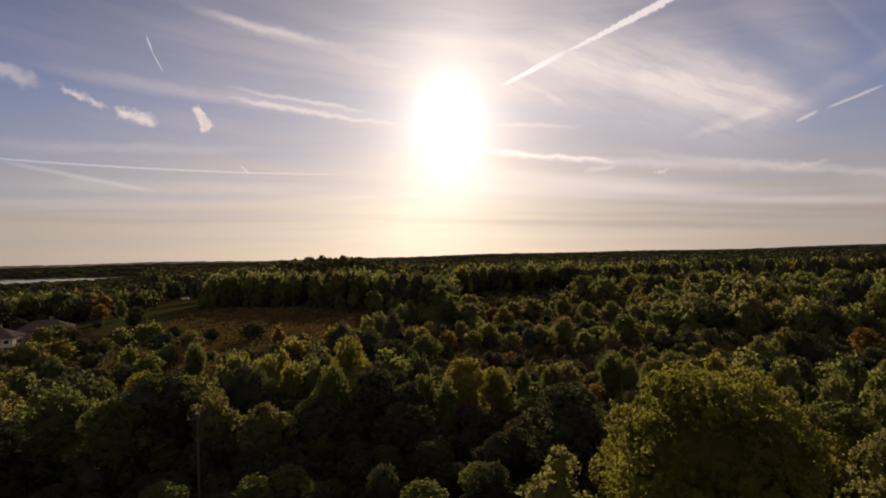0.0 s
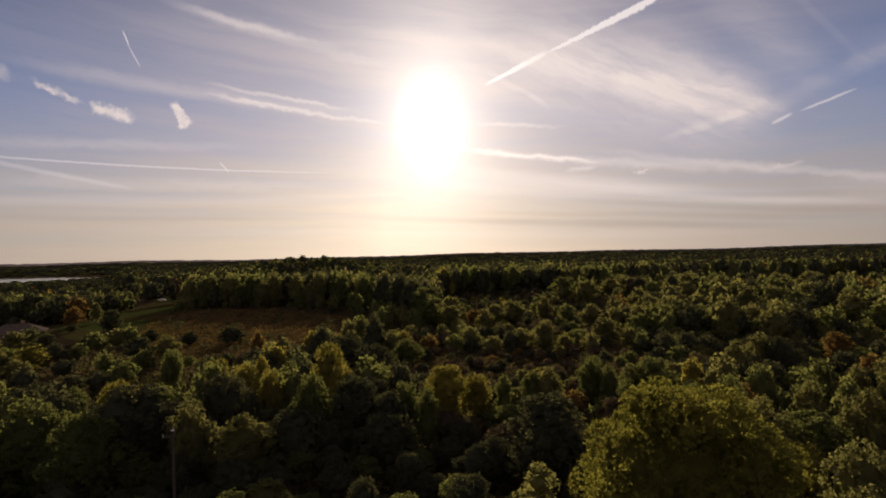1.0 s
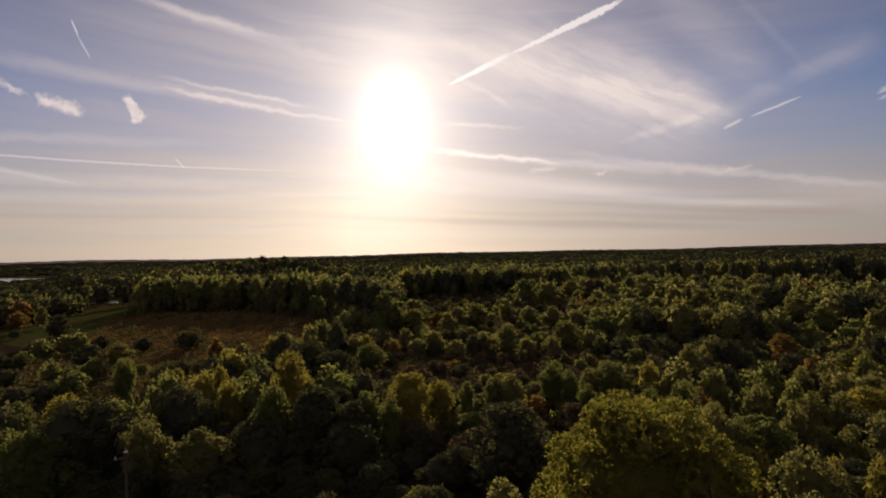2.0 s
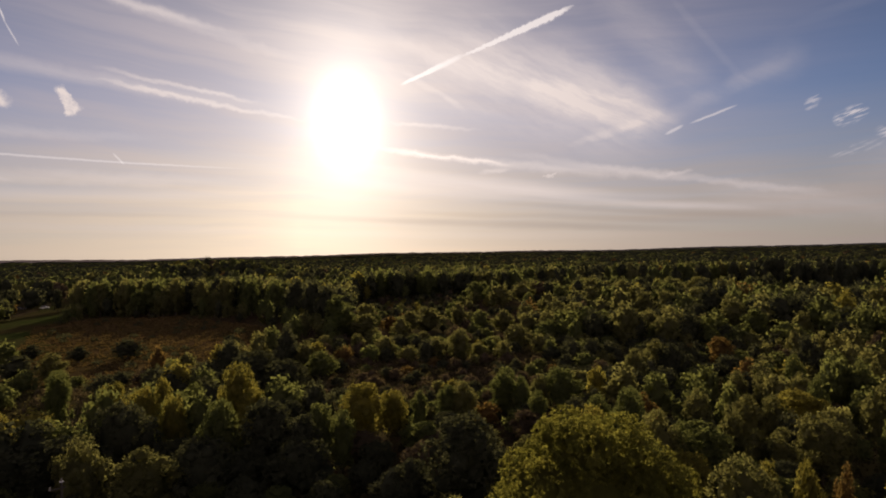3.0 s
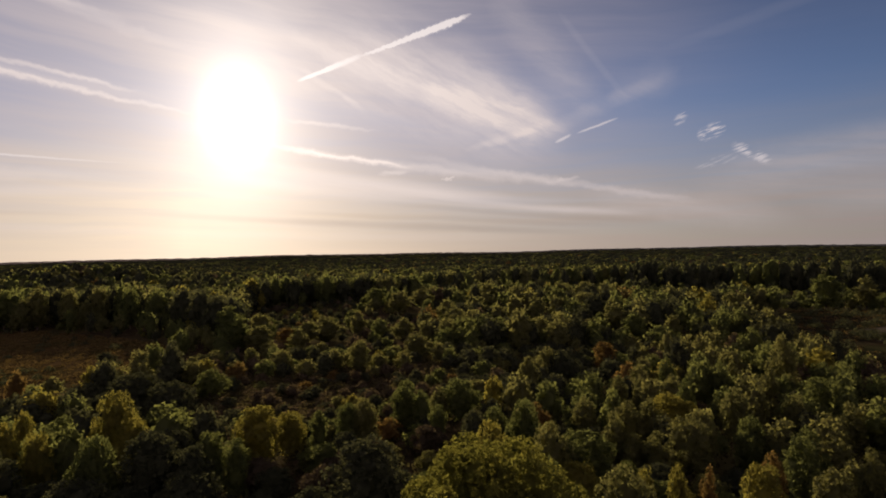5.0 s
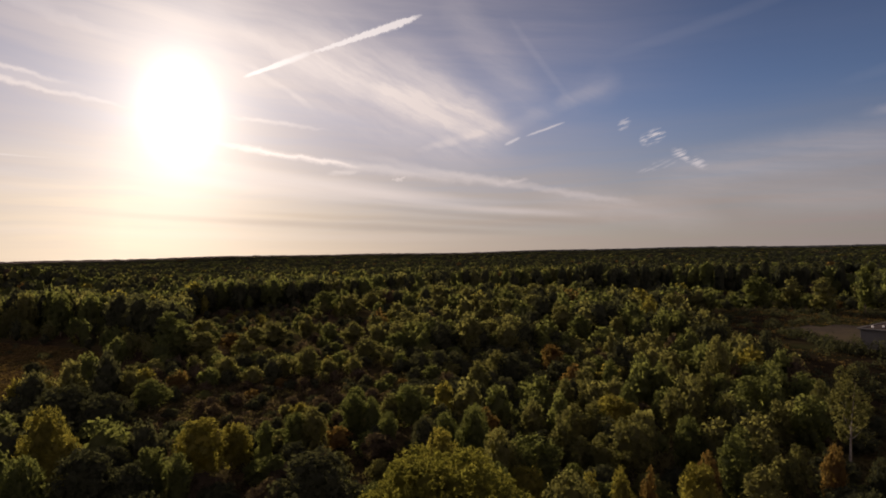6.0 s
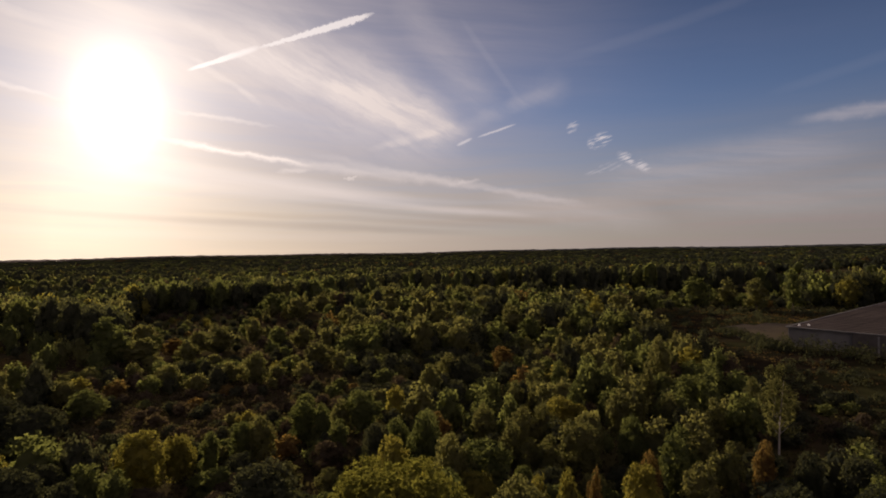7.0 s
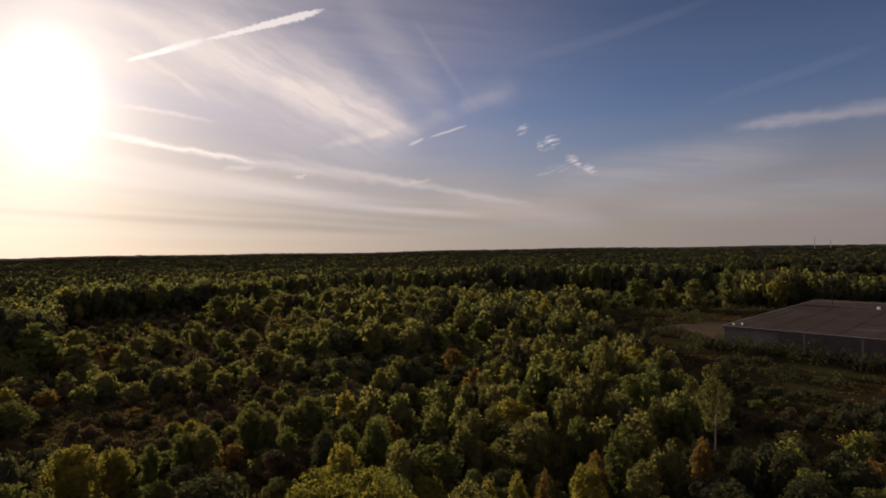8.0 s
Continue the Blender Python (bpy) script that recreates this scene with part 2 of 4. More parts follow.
def ramp(nt, fac, *stops):
    r = nt.nodes.new("ShaderNodeValToRGB")
    while len(r.color_ramp.elements) < len(stops):
        r.color_ramp.elements.new(0.5)
    for e, (p, c) in zip(r.color_ramp.elements, stops):
        e.position, e.color = p, (*c, 1)
    nt.links.new(fac, r.inputs[0])
    return r.outputs[0]


def blend(nt, fac, a, b, mode="MIX"):
    n = nt.nodes.new("ShaderNodeMix")
    n.data_type, n.blend_type = "RGBA", mode
    for i, v in ((0, fac), (6, a), (7, b)):
        if isinstance(v, bpy.types.NodeSocket):
            nt.links.new(v, n.inputs[i])
        else:
            n.inputs[i].default_value = v if i == 0 else (*v, 1)
    return n.outputs[2]


def leaf_material(name, dark, mid, light, through=0.6):
    """Leaves that let part of the light through; hue varies tree by tree, clump by clump and leaf by leaf."""
    mat, nt, b = shader(name, 0.9, 0.0)
    info = nt.nodes.new("ShaderNodeObjectInfo")
    geo = nt.nodes.new("ShaderNodeNewGeometry")
    wide = object_noise(nt, 0.11, 2.0)
    clump = object_noise(nt, 0.9, 3.0)
    a = ramp(nt, info.outputs["Random"], (0.0, dark), (0.5, mid), (1.0, light))
    w = ramp(nt, wide, (0.32, dark), (0.5, mid), (0.68, light))
    col = blend(nt, 0.5, a, w)
    col = blend(nt, 0.45, col, ramp(nt, clump, (0.3, dark), (0.55, mid), (0.75, light)))
    col = blend(nt, 0.22, col, ramp(nt, geo.outputs["Random Per Island"], (0.0, dark), (0.6, mid), (1.0, light)))
    nt.links.new(col, b.inputs["Base Color"])
    tr = nt.nodes.new("ShaderNodeBsdfTranslucent")
    nt.links.new(blend(nt, 1.0, col, (2.35, 2.2, 1.2), "MULTIPLY"), tr.inputs["Color"])
    mx = nt.nodes.new("ShaderNodeMixShader")
    mx.inputs[0].default_value = through
    nt.links.new(b.outputs[0], mx.inputs[1])
    nt.links.new(tr.outputs[0], mx.inputs[2])
    nt.links.new(mx.outputs[0], nt.nodes["Material Output"].inputs["Surface"])
    return mat


def mottled(name, a, b_, scale, rough=0.85, bump=0.0, detail=5.0, stretch=(1, 1, 1), c=None, scale2=None, spec=0.0):
    """A matt surface in two tones at one scale, stained by a third at a larger one."""
    mat, nt, b = shader(name, rough, spec)
    f = object_noise(nt, scale, detail, stretch=stretch)
    col = ramp(nt, f, (0.3, a), (0.7, b_))
    if c:
        g = object_noise(nt, scale2, 3.0)
        g = ramp(nt, g, (0.42, (0, 0, 0)), (0.62, (1, 1, 1)))
        col = blend(nt, g, col, c)
    nt.links.new(col, b.inputs["Base Color"])
    if bump:
        bp = nt.nodes.new("ShaderNodeBump")
        bp.inputs["Strength"].default_value, bp.inputs["Distance"].default_value = 0.6, bump
        nt.links.new(f, bp.inputs["Height"])
        nt.links.new(bp.outputs[0], b.inputs["Normal"])
    return mat


LEAF = {
    "green": leaf_material("leaf_green", (0.038, 0.046, 0.022), (0.071, 0.082, 0.037), (0.104, 0.114, 0.050)),
    "olive": leaf_material("leaf_olive", (0.048, 0.051, 0.027), (0.089, 0.091, 0.045), (0.128, 0.124, 0.057)),
    "yellow": leaf_material("leaf_yellowing", (0.070, 0.069, 0.025), (0.118, 0.110, 0.034), (0.168, 0.148, 0.044)),
    "bramble": leaf_material("leaf_bramble", (0.024, 0.023, 0.014), (0.042, 0.038, 0.022), (0.062, 0.054, 0.030), 0.42),
    "gold": leaf_material("leaf_olive_gold", (0.042, 0.047, 0.017), (0.092, 0.095, 0.029), (0.160, 0.148, 0.042), 0.64),
    # dark green leaves, with the shade of shaded stands also put into their colour
    "dark": leaf_material("leaf_dark", (0.020, 0.023, 0.017), (0.037, 0.041, 0.028), (0.057, 0.060, 0.039), 0.42),
    "rust": leaf_material("leaf_rust", (0.060, 0.044, 0.022), (0.098, 0.067, 0.031), (0.140, 0.092, 0.038)),
    "grey": leaf_material("leaf_grey_scrub", (0.038, 0.030, 0.023), (0.062, 0.049, 0.037), (0.088, 0.070, 0.052), 0.42),
}
BARK = mottled("bark", (0.050, 0.040, 0.030), (0.120, 0.098, 0.075), 6.0, 0.95, 0.02, stretch=(1, 1, 0.25))
PALE_BARK = mottled("pale_bark", (0.15, 0.13, 0.11), (0.29, 0.26, 0.22), 3.0, 0.9, 0.01, stretch=(1, 1, 0.6))
SOIL = mottled("woodland_floor", (0.026, 0.019, 0.012), (0.055, 0.040, 0.024), 0.35, 0.95, 0.12, c=(0.056, 0.050, 0.022), scale2=0.03)
MEADOW = mottled("meadow_soil", (0.042, 0.027, 0.013), (0.082, 0.054, 0.024), 0.25, 0.95, 0.1, stretch=(0.5, 1.6, 1), c=(0.042, 0.034, 0.013), scale2=0.04)
_nt = MEADOW.node_tree
_tc = _nt.nodes.new("ShaderNodeTexCoord")
_wave = _nt.nodes.new("ShaderNodeTexWave")
_wave.inputs["Scale"].default_value, _wave.inputs["Distortion"].default_value, _wave.inputs["Detail Scale"].default_value = 0.045, 7.0, 0.25
_wave.bands_direction = "Y"
_nt.links.new(_tc.outputs["Object"], _wave.inputs["Vector"])
_pb = _nt.nodes["Principled BSDF"]
_was = _pb.inputs["Base Color"].links[0].from_socket
_nt.links.new(blend(_nt, ramp(_nt, _wave.outputs["Fac"], (0.0, (0.8, 0.8, 0.8)), (0.16, (0, 0, 0))), _was, (0.022, 0.015, 0.007)), _pb.inputs["Base Color"])
LAWN = mottled("lawn", (0.022, 0.030, 0.009), (0.040, 0.050, 0.014), 0.3, 0.9, 0.03, c=(0.040, 0.034, 0.014), scale2=0.035)
ROUGH = mottled("rough_ground", (0.015, 0.012, 0.008), (0.032, 0.024, 0.014), 0.3, 0.95, 0.1, c=(0.030, 0.030, 0.013), scale2=0.05)
DRY_GRASS = leaf_material("dry_grass", (0.044, 0.031, 0.016), (0.078, 0.055, 0.026), (0.110, 0.080, 0.038), 0.25)
GRAVEL = mottled("gravel", (0.044, 0.037, 0.030), (0.074, 0.062, 0.052), 1.2, 0.95, 0.02, c=(0.08, 0.065, 0.045), scale2=0.07)
ROOF_FELT = mottled("roof_felt", (0.074, 0.060, 0.056), (0.106, 0.086, 0.081), 0.5, 0.9, 0.01, c=(0.064, 0.053, 0.050), scale2=0.05)
ROOF_RIB = mottled("roof_seam", (0.030, 0.026, 0.026), (0.050, 0.044, 0.042), 0.8, 0.9)
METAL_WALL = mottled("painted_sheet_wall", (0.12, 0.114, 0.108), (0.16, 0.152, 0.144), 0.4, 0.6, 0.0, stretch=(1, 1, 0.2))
DARK_WALL = mottled("dark_brown_wall", (0.060, 0.053, 0.049), (0.088, 0.078, 0.071), 0.6, 0.85)
TRIM = mottled("pale_trim", (0.13, 0.125, 0.12), (0.18, 0.172, 0.162), 1.0, 0.6)
WHITE = mottled("white_paint", (0.68, 0.67, 0.64), (0.80, 0.79, 0.77), 1.5, 0.5)
SHINGLE = mottled("brown_shingle", (0.055, 0.045, 0.038), (0.090, 0.075, 0.063), 0.9, 0.95, 0.02)
DARK_SHINGLE = mottled("dark_shingle", (0.045, 0.042, 0.045), (0.085, 0.078, 0.078), 0.9, 0.95, 0.02)
BRICK = mottled("tan_brick", (0.12, 0.085, 0.065), (0.19, 0.14, 0.105), 2.0, 0.9, 0.01)
SIDING = mottled("beige_siding", (0.26, 0.23, 0.19), (0.34, 0.31, 0.26), 0.8, 0.7)
WOOD_POLE = mottled("weathered_pole", (0.028, 0.025, 0.022), (0.052, 0.046, 0.040), 2.5, 0.9, 0.01, stretch=(1, 1, 0.1))
STEEL = mottled("galvanised_steel", (0.35, 0.35, 0.36), (0.48, 0.48, 0.49), 3.0, 0.45)
RUBBER = mottled("rubber", (0.015, 0.015, 0.015), (0.03, 0.03, 0.03), 4.0, 0.8)
GLASS, _nt, _b = shader("window_glass", 0.05, 0.6)
_b.inputs["Base Color"].default_value = (0.02, 0.024, 0.03, 1)
WATER, _nt, _b = shader("lake_water", 0.12, 0.5)
_b.inputs["Base Color"].default_value = (0.03, 0.045, 0.055, 1)
_bp = _nt.nodes.new("ShaderNodeBump")
_bp.inputs["Strength"].default_value, _bp.inputs["Distance"].default_value = 0.15, 0.2
_nt.links.new(object_noise(_nt, 0.12, 4.0), _bp.inputs["Height"])
_nt.links.new(_bp.outputs[0], _b.inputs["Normal"])


# ---- mesh helpers ----
def polar(az, d):
    return d * math.sin(radians(az)), d * math.cos(radians(az))


def mesh_from(name, verts, groups, mats, slots=None, smooth=False):
    """A mesh from a vertex array and face arrays (rows of 3 or 4 indices); slots: the material index of each group's faces."""
    me = bpy.data.meshes.new(name)
    verts = np.asarray(verts, np.float32)
    groups = [np.asarray(g, np.int32) for g in groups]
    me.vertices.add(len(verts))
    me.vertices.foreach_set("co", verts.ravel())
    loops = np.concatenate([g.ravel() for g in groups])
    totals = np.concatenate([np.full(len(g), g.shape[1], np.int32) for g in groups])
    me.loops.add(len(loops))
    me.loops.foreach_set("vertex_index", loops)
    me.polygons.add(len(totals))
    me.polygons.foreach_set("loop_start", np.concatenate([[0], np.cumsum(totals)[:-1]]).astype(np.int32))
    me.polygons.foreach_set("loop_total", totals)
    if slots is not None:
        idx = np.concatenate([np.broadcast_to(np.asarray(s, np.int32), (len(g),)) for g, s in zip(groups, slots)])
        me.polygons.foreach_set("material_index", idx)
    if smooth:
        me.polygons.foreach_set("use_smooth", np.ones(len(totals), bool))
    for mt in mats:
        me.materials.append(mt)
    me.update(calc_edges=True)
    me.validate()
    return me


def child(name, data, parent, label=""):
    ob = new(name, data)
    ob.parent = parent
    return tagged(ob, label)


def part(name, bm, material, parent, label=""):
    me = bpy.data.meshes.new(name)
    bm.to_mesh(me)
    bm.free()
    me.materials.append(material)
    return child(name, me, parent, label)


def box(bm, x0, y0, z0, x1, y1, z1, bevel=0.0):
    r = bmesh.ops.create_cube(bm, size=1.0)
    for v in r["verts"]:
        v.co = Vector((x0 + (v.co.x + 0.5) * (x1 - x0), y0 + (v.co.y + 0.5) * (y1 - y0), z0 + (v.co.z + 0.5) * (z1 - z0)))
    if bevel:
        edges = list({e for v in r["verts"] for e in v.link_edges})
        bmesh.ops.bevel(bm, geom=edges, offset=bevel, segments=1, affect="EDGES")
    return bm


def boxed(*dims, bevel=0.0):
    return box(bmesh.new(), *dims, bevel=bevel)


def tube(points, radii, sides=6):
    """A tapered tube along points: vertex and quad arrays."""
    pts = np.array(points, float)
    V, F = [], []
    for i, (p, r) in enumerate(zip(pts, radii)):
        d = pts[min(i + 1, len(pts) - 1)] - pts[max(i - 1, 0)]
        d = d / (np.linalg.norm(d) + 1e-9)
        a = np.cross(d, (0.31, 0.87, 0.2))
        a /= np.linalg.norm(a)
        b = np.cross(d, a)
        for k in range(sides):
            w = 2 * math.pi * k / sides
            V.append(p + r * (math.cos(w) * a + math.sin(w) * b))
        if i:
            o = (i - 1) * sides
            for k in range(sides):
                F.append((o + k, o + (k + 1) % sides, o + sides + (k + 1) % sides, o + sides + k))
    return np.array(V), np.array(F)


def joined(pieces):
    """One vertex array and one face array from several."""
    V, F, n = [], [], 0
    for v, f in pieces:
        V.append(v)
        F.append(f + n)
        n += len(v)
    return np.concatenate(V), np.concatenate(F)


# ---- the lie of the land ----
HILL = (*polar(-13.2, 490), 13.5, 52.0)
LAKE = polar(-44.5, 1080)


def ground_z(x, y):
    """Height of the ground: nearly level, a wooded rise beyond the meadow, a lake basin, low ridges far off."""
    x, y = np.asarray(x, float), np.asarray(y, float)
    d = np.hypot(x, y)
    z = HILL[2] * np.exp(-((x - HILL[0]) ** 2 + (y - HILL[1]) ** 2) / (2 * HILL[3] ** 2))
    z = z + 0.35 * np.sin(x / 23.0 + 1.3) * np.cos(y / 31.0) * np.clip(d / 120, 0, 1)
    rise = np.clip((x + 0.5 * y - 148) / 45, 0, 1)
    z = z + 3.0 * rise * rise * (3 - 2 * rise) * np.clip((330 - d) / 80, 0, 1)
    lake = ((x - LAKE[0]) / 260) ** 2 + ((y - LAKE[1]) / 210) ** 2
    z = z - 5.0 * np.clip(1.25 - lake, 0, 1)
    z = z + np.clip((d - 1400) / 3000, 0, 1) * (7 + 5 * np.sin(np.arctan2(x, y) * 9 + 0.6) + 3 * np.sin(np.arctan2(x, y) * 23))
    return z


def inside(poly, x, y):
    x, y = np.asarray(x), np.asarray(y)
    hit = np.zeros(x.shape, bool)
    for (x0, y0), (x1, y1) in zip(poly, poly[1:] + poly[:1]):
        cross = (y0 > y) != (y1 > y)
        with np.errstate(divide="ignore", invalid="ignore"):
            hit ^= cross & (x < (x1 - x0) * (y - y0) / (y1 - y0) + x0)
    return hit


MEADOW_EDGE = [(-14, 150), (-45, 121), (-72, 128), (-92, 168), (-122, 240), (-112, 262), (-75, 258), (-40, 222), (-20, 190)]
LAWN_EDGE = [(-76, 162), (-104, 164), (-120, 176), (-140, 203), (-142, 240), (-158, 300), (-176, 390), (-142, 350), (-124, 268), (-112, 232), (-98, 196), (-82, 176)]
PASTURE_EDGE = [(-52, 92), (-70, 120), (-86, 160), (-128, 182), (-150, 200), (-170, 180), (-150, 120), (-110, 80), (-75, 72)]
YARD_EDGE = [(112, 62), (128, 100), (150, 135), (205, 150), (262, 118), (300, 60), (300, -30), (150, -40), (118, 10)]
LOT_EDGE = [(153, 80), (156, 92), (166, 104), (178, 108), (192, 102), (198, 90), (190, 83)]
LANE_EDGE = [(-172, 284), (-168, 290), (-178, 326), (-172, 352), (-180, 352), (-186, 326), (-178, 292)]
FAR_FIELD = [polar(65.0, 560), polar(64.6, 640), polar(66.0, 700), polar(68.4, 690), polar(68.6, 600), polar(67.0, 570)]


def sheet(name, outline, material, lift, step=4.0):
    """A patch of ground that follows the land, inside an outline."""
    xs = [p[0] for p in outline]
    ys = [p[1] for p in outline]
    gx = np.arange(min(xs), max(xs) + step, step)
    gy = np.arange(min(ys), max(ys) + step, step)
    X, Y = np.meshgrid(gx, gy)
    jx = X + np.random.uniform(-0.3, 0.3, X.shape) * step
    jy = Y + np.random.uniform(-0.3, 0.3, X.shape) * step
    V = np.stack([jx.ravel(), jy.ravel(), ground_z(jx, jy).ravel() + lift], 1)
    n, mcols = X.shape
    i = np.arange((n - 1) * mcols).reshape(n - 1, mcols)[:, :-1].ravel()
    F = np.stack([i, i + 1, i + mcols + 1, i + mcols], 1)
    c = V[F].mean(1)
    F = F[inside(outline, c[:, 0], c[:, 1])]
    used = np.unique(F)
    remap = np.full(len(V), -1)
    remap[used] = np.arange(len(used))
    return new(name, mesh_from(name, V[used], [remap[F]], [material], smooth=True))


def build_ground():
    rings = np.concatenate([[3.0], np.geomspace(12, 4950, 110)])
    seg = 240
    a = np.linspace(0, 2 * math.pi, seg, endpoint=False)
    R, A = np.meshgrid(rings, a, indexing="ij")
    X, Y = R * np.sin(A), R * np.cos(A)
    V = np.stack([X.ravel(), Y.ravel(), ground_z(X, Y).ravel()], 1)
    i, k = np.meshgrid(np.arange(len(rings) - 1), np.arange(seg), indexing="ij")
    p, q = (i * seg + k).ravel(), (i * seg + (k + 1) % seg).ravel()
    F = np.stack([p, p + seg, q + seg, q], 1)
    V = np.vstack([V, [[0, 0, 0]]])
    k = np.arange(seg)
    cap = np.stack([np.full(seg, len(V) - 1), k, (k + 1) % seg], 1)
    ob = new("ground", mesh_from("ground", V, [F, cap], [SOIL], smooth=True))
    tagged(ob, "dark brown woodland floor under the trees, reaching to the horizon", "ground", kind="structure")


build_ground()
tagged(sheet("meadow", MEADOW_EDGE, MEADOW, 0.06), "brown dry autumn meadow with faint mown tracks beside the wood", "meadow", kind="structure")
tagged(sheet("lawn", LAWN_EDGE, LAWN, 0.06, 5.0), "short green lawn behind houses, yellowing at its edges", "lawn", kind="structure")
tagged(sheet("pasture", PASTURE_EDGE, ROUGH, 0.05), "dark brown rough grass between garden trees and the wood", "rough grass", kind="structure")
tagged(sheet("yard", YARD_EDGE, ROUGH, 0.06), "rough brown grassland around a flat-roofed warehouse", "rough ground", kind="structure")
tagged(sheet("pavement", LOT_EDGE, GRAVEL, 0.11, 3.0), "pale gravel lot beside the warehouse wall", "gravel lot", kind="structure")
tagged(sheet("pavement", LANE_EDGE, GRAVEL, 0.12, 2.0), "pale gravel lane behind the lawn", "lane", kind="structure")
tagged(sheet("field", FAR_FIELD, MEADOW, 0.09, 8.0), "open pale grass field between far woods", "field", kind="structure")


def build_water():
    bm = bmesh.new()
    bmesh.ops.create_circle(bm, cap_ends=True, segments=64, radius=1.0)
    for v in bm.verts:
        v.co = Vector((LAKE[0] + v.co.x * 300, LAKE[1] + v.co.y * 245, -1.2))
    me = bpy.data.meshes.new("water")
    bm.to_mesh(me)
    bm.free()
    me.materials.append(WATER)
    tagged(new("water", me), "pale still lake reflecting the evening sky", "lake", kind="structure")


build_water()


def build_far_ridge():
    """The last low ridge, four kilometres off, its haze painted as a faint glow."""
    mat = bpy.data.materials.new("painted_haze")
    mat.use_nodes = True
    nt = mat.node_tree
    nt.nodes.clear()
    tc = nt.nodes.new("ShaderNodeTexCoord")
    sep = nt.nodes.new("ShaderNodeSeparateXYZ")
    nt.links.new(tc.outputs["Object"], sep.inputs[0])
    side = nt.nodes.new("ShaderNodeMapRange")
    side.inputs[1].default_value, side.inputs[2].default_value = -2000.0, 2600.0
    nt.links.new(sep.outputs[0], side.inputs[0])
    # haze put into the glow colour, paler towards the left
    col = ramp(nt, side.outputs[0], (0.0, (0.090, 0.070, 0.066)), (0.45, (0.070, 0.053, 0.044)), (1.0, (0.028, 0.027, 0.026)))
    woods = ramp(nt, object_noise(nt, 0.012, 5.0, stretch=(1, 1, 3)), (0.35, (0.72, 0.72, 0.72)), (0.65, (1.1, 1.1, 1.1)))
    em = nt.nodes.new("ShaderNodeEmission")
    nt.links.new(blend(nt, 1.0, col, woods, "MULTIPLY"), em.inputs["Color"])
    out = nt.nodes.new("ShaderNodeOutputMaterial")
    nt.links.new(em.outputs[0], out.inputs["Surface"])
    r = np.random.default_rng(77)
    n = 900
    a = np.linspace(-math.pi, math.pi, n)
    deg = np.degrees(a)
    top = 20.5 + 3.0 * np.sin(a * 9 + 0.6) + 2.0 * np.sin(a * 23) + r.normal(0, 0.9, n) + 4.0 * np.exp(-((deg + 33) / 12) ** 2)
    top[-1] = top[0]
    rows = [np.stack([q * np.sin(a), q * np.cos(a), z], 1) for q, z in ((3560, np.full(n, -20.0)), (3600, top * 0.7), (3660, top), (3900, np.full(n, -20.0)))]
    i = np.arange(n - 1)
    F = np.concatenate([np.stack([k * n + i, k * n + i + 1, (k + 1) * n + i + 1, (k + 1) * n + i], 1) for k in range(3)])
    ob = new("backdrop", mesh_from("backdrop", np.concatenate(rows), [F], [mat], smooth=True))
    tagged(ob, "low wooded ridge on the horizon, its haze painted as a faint glow", "distant ridge", kind="structure")


build_far_ridge()

# ---- trees ----



def ico(sub):
    bm = bmesh.new()
    bmesh.ops.create_icosphere(bm, subdivisions=sub, radius=1.0)
    V = np.array([v.co[:] for v in bm.verts])
    F = np.array([[v.index for v in f.verts] for f in bm.faces])
    bm.free()
    return V, F


ICO1 = ico(1)


